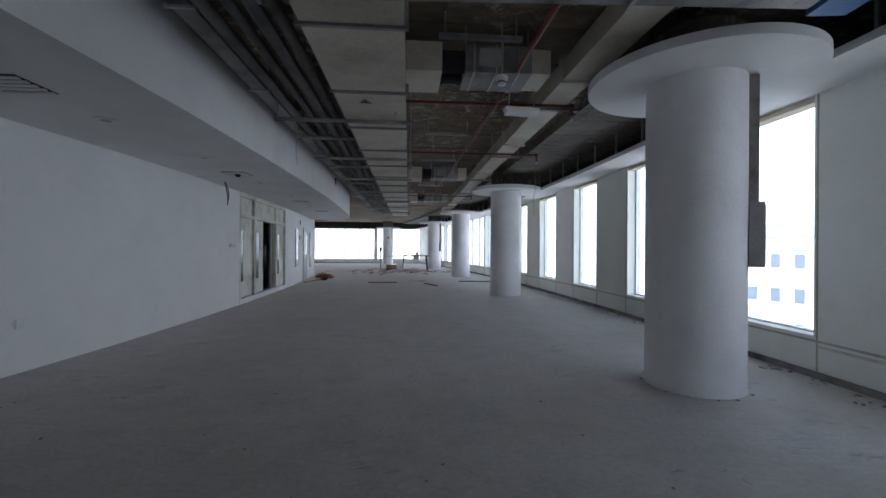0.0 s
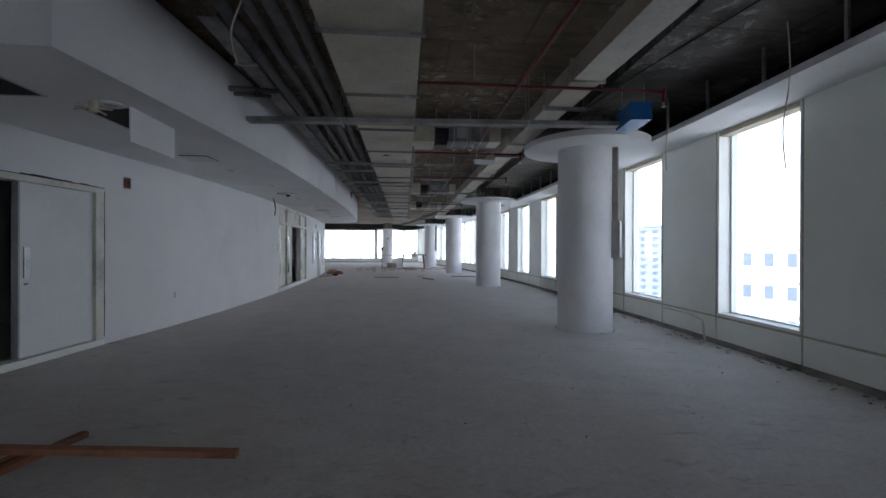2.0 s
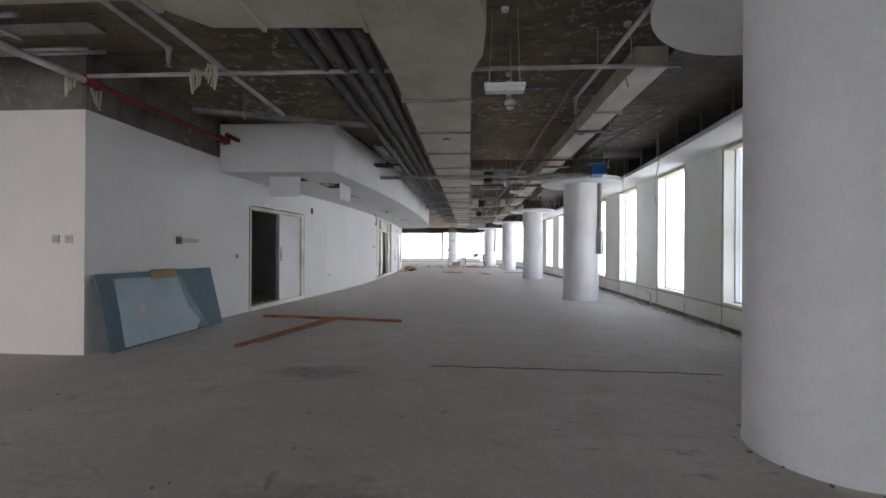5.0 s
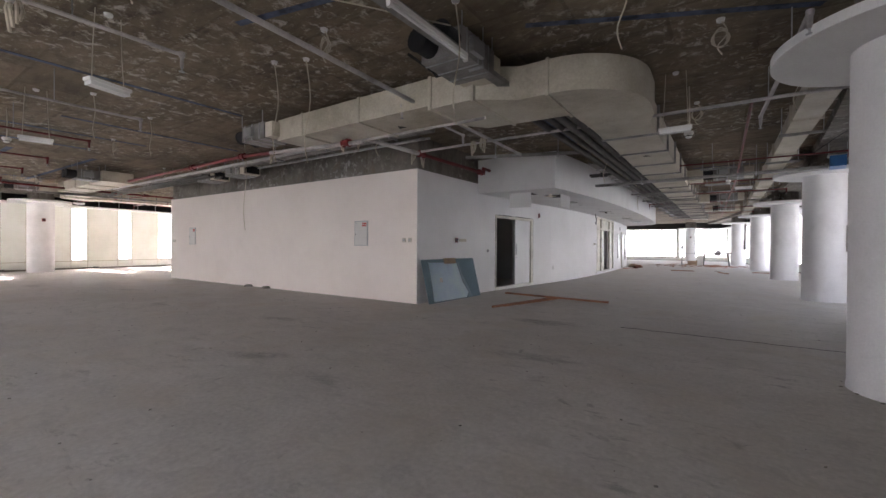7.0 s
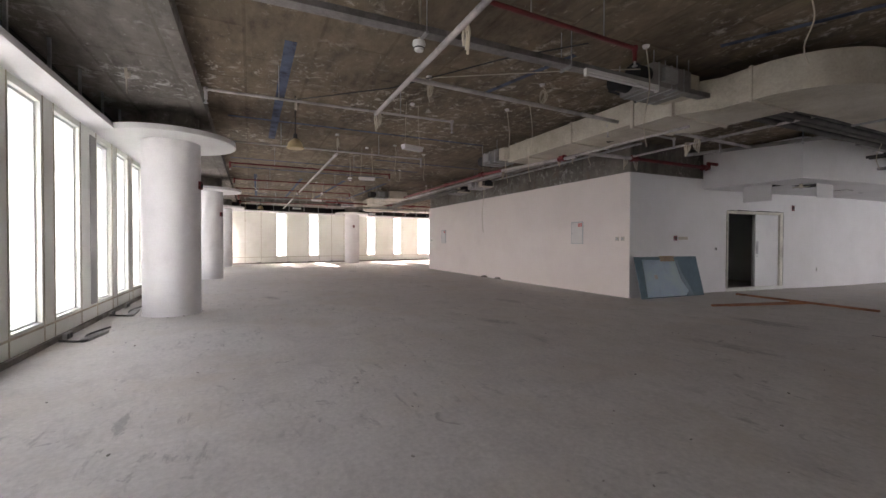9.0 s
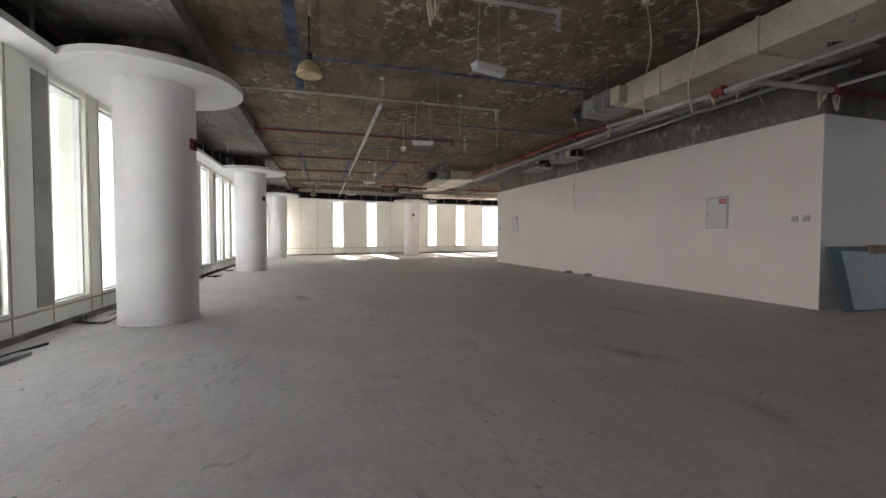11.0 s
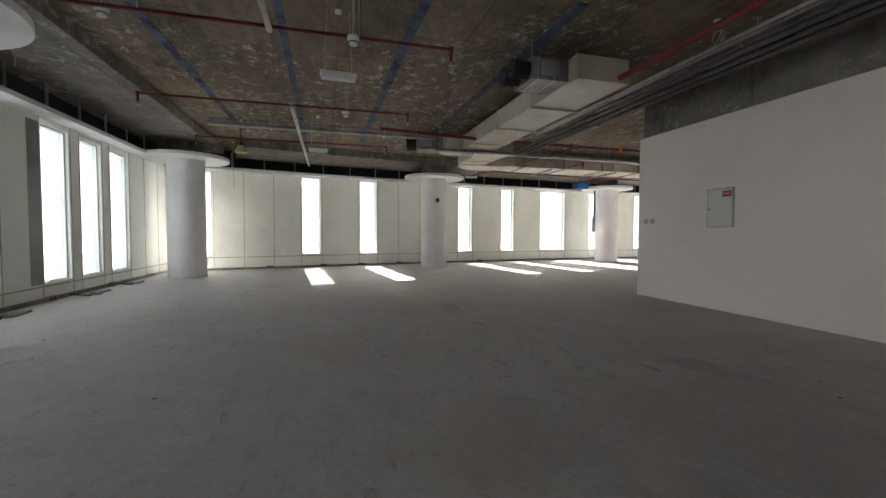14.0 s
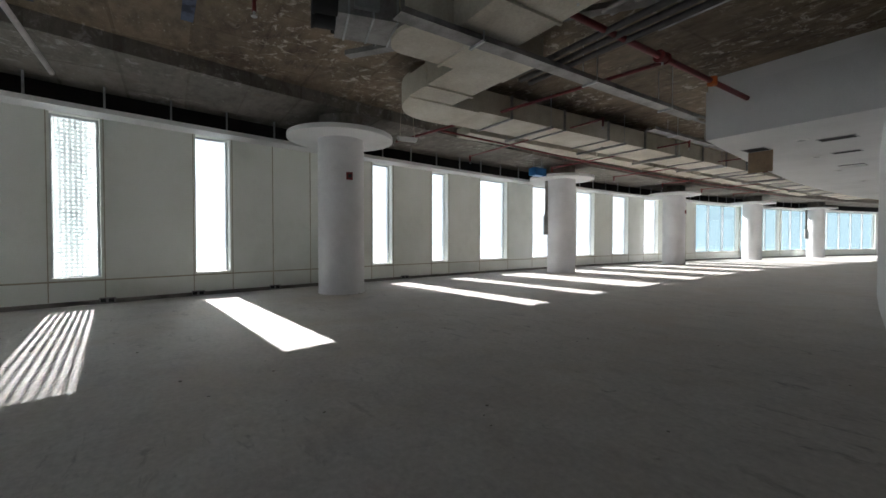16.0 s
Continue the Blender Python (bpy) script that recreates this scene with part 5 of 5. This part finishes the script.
# hatches and fittings in the lowered ceilings
def ceiling_hatch(x0, x1, y0, y1, side, mat=PLASTER, drop=0.33):
    """A soffit hatch: black plate for its shaded opening, lid hanging from one edge."""
    h = thing("ceiling_hatch", "open ceiling hatch with its white lid hanging down", "hatch", (0, 0, 0), 0, "ceiling hatches")
    rim = bmesh.new()
    z0, z1 = SOFFIT_Z - 0.008, SOFFIT_Z - 0.002
    bm_box(rim, x0, x1, y0, y0 + 0.02, z0, z1), bm_box(rim, x0, x1, y1 - 0.02, y1, z0, z1)
    bm_box(rim, x0, x0 + 0.02, y0 + 0.02, y1 - 0.02, z0, z1), bm_box(rim, x1 - 0.02, x1, y0 + 0.02, y1 - 0.02, z0, z1)
    part("rim", rim, GALV, h)
    # No hole is cut: this black plate paints the shade of the opening.
    part("void_plate", box(x0 + 0.02, x1 - 0.02, y0 + 0.02, y1 - 0.02, SOFFIT_Z - 0.006, SOFFIT_Z - 0.002), DARK, h, "flat black plate painting the shade of the open hatch")
    if side == "s":
        part("lid", box(x0, x1, y0 - 0.014, y0, SOFFIT_Z - drop, SOFFIT_Z), mat, h)
    elif side == "e":
        part("lid", box(x1, x1 + 0.014, y0, y1, SOFFIT_Z - drop, SOFFIT_Z), mat, h)
    elif side == "n":
        part("lid", box(x0, x1, y1, y1 + 0.014, SOFFIT_Z - drop, SOFFIT_Z), mat, h)
    return h


ceiling_hatch(-2.92, -2.4, 0.44, 0.86, "s")
ceiling_hatch(-2.36, -1.95, 1.05, 1.68, "e", drop=0.28)
ceiling_hatch(-15.82, -15.5, 0.9, 1.22, "n", CARD)
ceiling_hatch(-14.95, -14.55, 1.0, 1.25, "")
ceiling_hatch(-15.1, -14.75, 2.3, 2.5, "")
ceiling_hatch(-2.45, -2.05, 12.6, 12.8, "")


def downlight(x, y):
    t = thing("downlight", "round recessed ceiling downlight, unlit", "lamp", (x, y, SOFFIT_Z), 0, "downlights")
    part("trim_ring", bm_lathe(bmesh.new(), [(0.045, -0.012), (0.085, -0.01), (0.09, -0.003), (0.09, -0.001)], 24), PLASTIC, t)
    part("lens", bm_lathe(bmesh.new(), [(0.04, -0.016), (0.044, -0.012)], 18), GALV, t)
    return t


for x, y in ((-2.26, 3.77), (-2.13, 5.25), (-2.13, 7.2), (-2.15, 9.2), (-2.2, 11.2), (-2.05, 1.0), (-15.06, 0.86), (-15.31, 2.49), (-15.5, 4.6), (-15.6, 7.0)):
    downlight(x, y)


def diffuser(x, y, w=0.34, d=0.34):
    t = thing("air_diffuser", "square slatted air diffuser in the ceiling", "air vent", (x, y, SOFFIT_Z), 0, "air diffusers")
    part("backing", box(-w / 2, w / 2, -d / 2, d / 2, -0.006, -0.002), DARK, t)
    for k in range(5):
        yy = -d / 2 + d * (k + 0.5) / 5
        part("slat", box(-w / 2, w / 2, yy - 0.02, yy + 0.012, -0.02, -0.01, pose(0, 0, 0)), PLASTIC, t)
    return t


for x, y in ((-2.33, 2.98), (-2.2, 6.4), (-2.2, 10.2), (-15.2, 4.1)):
    diffuser(x, y)
dome = thing("security_camera", "small black dome camera under the ceiling", "camera", (-2.15, 6.3, SOFFIT_Z))
part("base", bm_lathe(bmesh.new(), [(0.05, -0.03), (0.055, -0.001)], 18), PLASTIC, dome)
part("dome", bm_lathe(bmesh.new(), [(0.01, -0.075), (0.03, -0.065), (0.042, -0.04), (0.044, -0.03)], 18), BLACK, dome)
cw = tagged(part("hanging_wire", cord([(-2.75, 7.3, SOFFIT_Z), (-2.72, 7.35, 2.1), (-2.76, 7.4, 1.95), (-2.72, 7.3, 1.9), (-2.7, 7.25, 2.05), (-2.73, 7.2, SOFFIT_Z)], 0.008), BLACK), "loop of black wire hanging from the ceiling", "wire")
fan = thing("ceiling_spider", "spider bracket of bent cream conduit under the ceiling", "bracket", (-2.15, 0.95, SOFFIT_Z - 0.05))
for a in range(0, 360, 90):
    part("arm", tube([(0, 0, 0), (0.14 * math.cos(radians(a)), 0.14 * math.sin(radians(a)), -0.01)], 0.008, 6), CABLE, fan)
part("hub", bm_lathe(bmesh.new(), [(0.03, -0.03), (0.03, 0.05)], 12), CABLE, fan)
for y, x in ((1.9, -1.56),):
    st = thing("pipe_stub", "black valve stubs poking from the soffit face", "valve", (x, y, 2.78))
    part("pipe", tube([(-0.05, 0, 0), (0.45, 0.05, 0), (0.62, 0.05, 0.02)], 0.028, 8), DARKPIPE, st)
    part("pipe", tube([(-0.05, 0.1, -0.02), (0.4, 0.14, -0.02)], 0.02, 8), DARKPIPE, st)
    part("valve", bm_lathe(bmesh.new(), [(0.04, -0.05), (0.045, 0.05)], 12, 0.3, 0.05), BLACK, st)

# ---- loose things on the floor ----
bd = thing("gypsum_board", "green gypsum board leaning on the wall under a torn blue sheet", "board", (-3.28, -1.98, 0), 89)
tilt = pose(0, 0, 0, -14, 0, 0)
part("board", bm_box(bmesh.new(), -0.16, 1.68, 0, 0.0125, 0.006, 0.84, tilt), GREEN, bd)
sh = bmesh.new()
pts = [(0.0, 0.03), (1.12, 0.02), (1.22, 0.12), (1.06, 0.36), (0.98, 0.76), (0.04, 0.78), (0.03, 0.45)]
vs = [sh.verts.new(tilt @ Vector((x, -0.004, z))) for x, z in pts]
sh.faces.new(vs)
bmesh.ops.solidify(sh, geom=sh.faces[:], thickness=0.002)
part("sheet", sh, SHEET, bd, "torn pale blue sheet")
sh = bmesh.new()
pts = [(1.13, 0.04), (1.36, 0.02), (1.24, 0.28), (1.12, 0.5), (1.06, 0.76), (0.985, 0.76), (1.065, 0.36)]
vs = [sh.verts.new(tilt @ Vector((x, -0.003, z))) for x, z in pts]
sh.faces.new(vs)
part("sheet_fold", sh, SHEETDARK, bd, "darker curled edge of the sheet")
part("logo_mark", bm_box(bmesh.new(), 0.3, 0.38, -0.008, -0.006, 0.38, 0.47, tilt), COMPOUND, bd, "faint pale printed mark")
part("cardboard_flap", bm_prism(bmesh.new(), [(0.55, 0.14), (0.95, 0.14), (0.93, 0.2), (0.6, 0.21)], 0.822, 0.83), CARD, bd, "crumpled brown cardboard over the top edge")
part("cardboard_fold", bm_box(bmesh.new(), 0.55, 0.95, -0.02, -0.004, 0.74, 0.85, tilt), CARD, bd)


def plank(a, b, w, t, z, label="long reddish-brown timber batten lying on the floor"):
    a, b = Vector(a), Vector(b)
    d = b - a
    ang = math.degrees(math.atan2(d.y, d.x))
    bm = bm_box(bmesh.new(), 0, d.length, -w / 2, w / 2, 0, t)
    bevelled(bm, 0.004, 1)
    ob = tagged(part("timber_batten", bm, WOOD), label, "timber", "loose battens")
    ob.matrix_world = pose(a.x, a.y, z, 0, 0, ang)
    return ob


plank((-2.1, -1.5), (-1.66, 0.2), 0.045, 0.035, 0.0)
plank((-2.2, -1.75), (-1.8, 0.0), 0.045, 0.035, 0.0)
plank((-2.82, 0.06), (-0.62, -0.2), 0.05, 0.035, 0.036)
for a, b in (((-0.92, 13.74), (0.02, 13.72)), ((0.95, 13.3), (1.28, 12.4)), ((2.15, 14.1), (3.3, 14.05)), ((-3.0, 13.8), (-2.7, 15.4))):
    plank(a, b, 0.07, 0.03, 0.0, "dark timber offcut on the concrete floor")
for x, y, a, w in ((0.45, 13.2, 20, 0.3), (0.7, 14.6, -15, 0.25), (0.9, 14.4, 60, 0.2), (-2.9, 15.9, 10, 0.25)):
    ob = tagged(part("board_offcut", box(-w, w, -0.06, 0.06, 0, 0.012), COMPOUND if w > 0.21 else CARD), "pale board offcut lying on the floor", "offcut", "offcuts")
    ob.matrix_world = pose(x, y, 0, 0, 0, a)

tb = thing("work_table", "trestle saw table with splayed timber legs", "table", (0.75, 21.5, 0))
part("tabletop", box(-0.8, 0.75, -0.35, 0.35, 0.74, 0.79, bev=0.006), WOODGREY, tb)
for sx in (-0.62, 0.6):
    for sy in (-0.28, 0.28):
        part("leg", bm_tube(bmesh.new(), [(sx * 1.08, sy * 1.2, 0), (sx * 0.95, sy, 0.74)], 0.035, 6), BLACK, tb)
    part("brace", box(sx - 0.02, sx + 0.02, -0.28, 0.28, 0.35, 0.4), BLACK, tb)
sw = thing("bench_saw", "grey circular bench saw on the trestle table", "saw", (0.85, 21.5, 0.79))
part("motor", box(-0.2, 0.12, -0.12, 0.12, -0.2, 0.0, bev=0.02), STEELBOX, sw)
part("base", box(-0.3, 0.3, -0.2, 0.2, 0.0, 0.03, bev=0.006), GALV, sw)
part("arm", tube([(-0.12, 0, 0.03), (-0.05, 0, 0.12), (0.12, 0, 0.2)], 0.02, 8), BLACK, sw)
bl = bm_lathe(bmesh.new(), [(0.09, -0.003), (0.09, 0.003)], 24)
bmesh.ops.transform(bl, matrix=pose(0.02, 0, 0.04, 90), verts=bl.verts)
part("blade", bl, GALV, sw)
st = thing("pipe_stand", "tall steel work stand with a clamp head", "stand", (-1.05, 21.6, 0))
part("post", tube([(0, 0, 0.02), (0, 0, 1.05)], 0.035, 10), STEELBOX, st)
part("base", box(-0.12, 0.12, -0.12, 0.12, 0, 0.025), STEELBOX, st)
part("head", box(-0.06, 0.06, -0.08, 0.08, 1.0, 1.2, bev=0.015), BLACK, st)
part("crank", tube([(0.05, 0, 1.15), (0.12, 0, 1.22)], 0.015, 8), BLACK, st)
part("rail", box(-0.95, 1.1, -0.03, 0.03, 0.72, 0.75), GALV, st)
bx = tagged(part("carton", box(-0.8, -0.25, 22.6, 23.0, 0, 0.24, bev=0.008), CARD), "low brown cardboard carton on the floor", "carton")
pl = tagged(part("leaning_panel", bm_box(bmesh.new(), -0.16, 0.16, 0, 0.02, 0, 0.62, pose(-0.05, 21.1, 0, -8, 0, 0)), COMPOUND), "pale panel leaning on the saw table", "panel")
dust = bmesh.new()
for k in range(260):
    x, y = random.gauss(0.6, 1.6), random.gauss(20.6, 1.1)
    s = random.uniform(0.02, 0.16)
    bm_box(dust, -s, s, -s * 0.2, s * 0.2, 0.0, random.uniform(0.004, 0.02), pose(x, y, 0, 0, 0, random.uniform(0, 180)))
tagged(part("sawdust_litter", dust, WOOD), "scatter of reddish wood shavings and splinters", "litter", kind="stuff")
hp = thing("rag_heap", "small heap of brown sacks by the wall", "heap", (-2.95, 16.2, 0))
part("sack", bm_lathe(bmesh.new(), [(0.24, 0.0), (0.26, 0.06), (0.18, 0.16), (0.05, 0.19)], 9), CARD, hp)
part("sack", bm_lathe(bmesh.new(), [(0.2, 0.0), (0.21, 0.05), (0.12, 0.13), (0.04, 0.15)], 8, 0.3, -0.25), WOOD, hp)
rd = tagged(part("red_pan", bm_lathe(bmesh.new(), [(0.09, 0.0), (0.14, 0.06), (0.145, 0.07), (0.13, 0.07), (0.085, 0.015)], 16, -2.6, 14.9), RED), "shallow red plastic pan on the floor", "pan")

# cement lumps and outlet boxes along the foot of the core wall
for x in (-8.95, -8.18):
    ob = tagged(part("cement_lump", bm_lathe(bmesh.new(), [(0.11, 0.0), (0.1, 0.03), (0.06, 0.055), (0.02, 0.06)], 7), KERB), "grey lump of cement at the wall foot", "rubble", "cement lumps")
    ob.matrix_world = pose(x, -2.29, 0, 0, 0, random.uniform(0, 90))


def floor_box(x, y, rz, label="dark open floor outlet box on the kerb"):
    t = thing("outlet_box", label, "outlet box", (x, y, 0), rz, "outlet boxes")
    part("body", box(-0.09, 0.09, -0.035, 0.0, 0.01, 0.085, bev=0.004), TRAY, t)
    for s in (-0.045, 0.045):
        part("socket", box(s - 0.03, s + 0.03, -0.04, -0.034, 0.025, 0.072), BLACK, t)
    return t


for x in (-2.1, -3.6, -5.2, -6.0, -9.9, -11.6, -13.4, -15.0, -16.7):
    floor_box(x, SOUTH_Y + 0.075, 180)
for y in (-8.6, -7.2, -6.1, -4.9, -2.0):
    floor_box(west_x(y) + 0.075, y, 82)
for x, ln in ((-3.3, 0.9), (-5.0, 1.2), (-10.0, 0.7), (-11.6, 0.8), (-13.6, 0.6), (-15.4, 0.7), (-16.8, 0.6)):
    y = SOUTH_Y + 0.26
    tagged(part("floor_cable", cord([(x, y - 0.15, 0.05), (x - 0.1, y + 0.05, 0.012), (x - ln * 0.5, y - 0.04, 0.012), (x - ln, y + 0.06, 0.012)], 0.012), BLACK), "loose black cable end on the floor by the windows", "cable", "floor cables")
    bt = tagged(part("steel_offcut", box(-ln * 0.25, ln * 0.25, -0.04, 0.04, 0, 0.03), TRAY), "bent dark steel offcut on the floor", "offcut", "steel offcuts")
    bt.matrix_world = pose(x - 0.35, y + 0.06, 0, 0, 0, random.uniform(-12, 12))
wire = tagged(part("wall_conduit", tube([(4.03, 3.25, 0.3), (4.0, 2.6, 0.3), (3.985, 2.35, 0.26), (3.98, 2.3, 0.02)], 0.012, 8), JAMB), "cream conduit bending down the wall to the floor", "conduit")

# grit, scraps and trodden marks
bits = bmesh.new()
for k in range(500):
    x, y = random.uniform(-19, 3.2), random.uniform(-10.4, -2.4)
    if k % 3 == 0:
        x, y = random.uniform(-2.6, 3.5), random.uniform(-2, 16)
    s = random.uniform(0.003, 0.01)
    bm_box(bits, -s, s, -s * 0.6, s * 0.6, 0, s * 0.6, pose(x, y, 0, 0, 0, random.uniform(0, 180)))
for k in range(300):
    y = random.uniform(-2, 13)
    x = east_x(y) - abs(random.gauss(0.06, 0.09)) - 0.03
    s = random.uniform(0.006, 0.02)
    bm_box(bits, -s, s, -s * 0.6, s * 0.6, 0, s * 0.5, pose(x, y, 0, 0, 0, random.uniform(0, 180)))
tagged(part("floor_grit", bits, KERB), "scattered grit and plaster crumbs on the floor", "grit", kind="stuff")
crackline = bmesh.new()
px, py = 0.0, -2.28
for k in range(26):
    nx, ny = px + 0.1, -2.28 - 0.05 * k / 26 + random.uniform(-0.02, 0.02)
    bm_prism(crackline, [(px, py - 0.008), (nx, ny - 0.008), (nx, ny + 0.008), (px, py + 0.008)], 0.0, 0.003)
    px, py = nx, ny
tagged(part("screed_joint", crackline, BLACK), "dark uneven joint line across the screed", "joint", kind="stuff")

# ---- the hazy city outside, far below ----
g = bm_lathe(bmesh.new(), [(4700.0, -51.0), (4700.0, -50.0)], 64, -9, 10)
# Glowing ring added round the city; it whitens the windows and lights the rooms.
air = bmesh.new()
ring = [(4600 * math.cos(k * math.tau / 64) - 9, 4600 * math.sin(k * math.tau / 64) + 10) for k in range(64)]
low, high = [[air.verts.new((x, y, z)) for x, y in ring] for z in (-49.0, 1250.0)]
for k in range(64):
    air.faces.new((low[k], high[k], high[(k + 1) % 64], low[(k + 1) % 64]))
structure("backdrop", air, HAZE_GLOW, "added glowing backdrop ring standing in for distant white haze", "haze")
structure("ground", g, FARGROUND, "pale city ground far below with haze painted as glow", "ground")


def far_tower(x, y, w, d, base, top, rz, mat, cols, floors, label, strips=False):
    t = thing("apartment_building", label, "building", (x, y, base), rz, "towers outside")
    h = top - base
    part("wall", bm_box(bmesh.new(), -w / 2, w / 2, -d / 2, d / 2, 0, h), mat, t)
    part("roof", bm_box(bmesh.new(), -w / 2 - 0.3, w / 2 + 0.3, -d / 2 - 0.3, d / 2 + 0.3, h, h + 0.8), mat, t)
    wm = bpy.data.meshes.new("window")
    b2 = bm_box(bmesh.new(), -w / cols * 0.2, w / cols * 0.2, -0.06, 0.06, 0, 1.15)
    b2.to_mesh(wm)
    b2.free()
    wm.materials.append(FARPANE)
    sm = bpy.data.meshes.new("ledge")
    b2 = bm_box(bmesh.new(), -w / cols * 0.3, w / cols * 0.3, -0.35, 0.0, 0, 0.12)
    b2.to_mesh(sm)
    b2.free()
    sm.materials.append(mat)
    for j in range(floors):
        z = h - 2.6 - j * 2.8
        if z < 0:
            break
        for i in range(cols):
            for me, nm, dz in ((wm, "window", 0), (sm, "ledge", 1.5)):
                o = new(nm, me)
                o.parent = t
                o.location = (-w / 2 + w * (i + 0.5) / cols, -d / 2, z + dz)
    return t


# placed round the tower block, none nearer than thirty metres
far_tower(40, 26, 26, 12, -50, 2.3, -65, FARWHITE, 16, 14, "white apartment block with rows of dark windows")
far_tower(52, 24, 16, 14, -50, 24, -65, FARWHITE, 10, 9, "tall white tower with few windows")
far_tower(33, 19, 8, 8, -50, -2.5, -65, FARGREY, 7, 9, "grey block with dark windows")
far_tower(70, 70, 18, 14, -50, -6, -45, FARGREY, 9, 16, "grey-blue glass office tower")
far_tower(110, 160, 22, 18, -50, 10, -35, FARGREY, 5, 12, "distant grey tower with haze painted as glow")
far_tower(-30, -160, 20, 20, -50, 8, 170, FARGREY, 5, 12, "distant grey tower with haze painted as glow")
far_tower(-75, -150, 26, 18, -50, -14, 150, FARGREY, 6, 10, "distant grey tower with haze painted as glow")
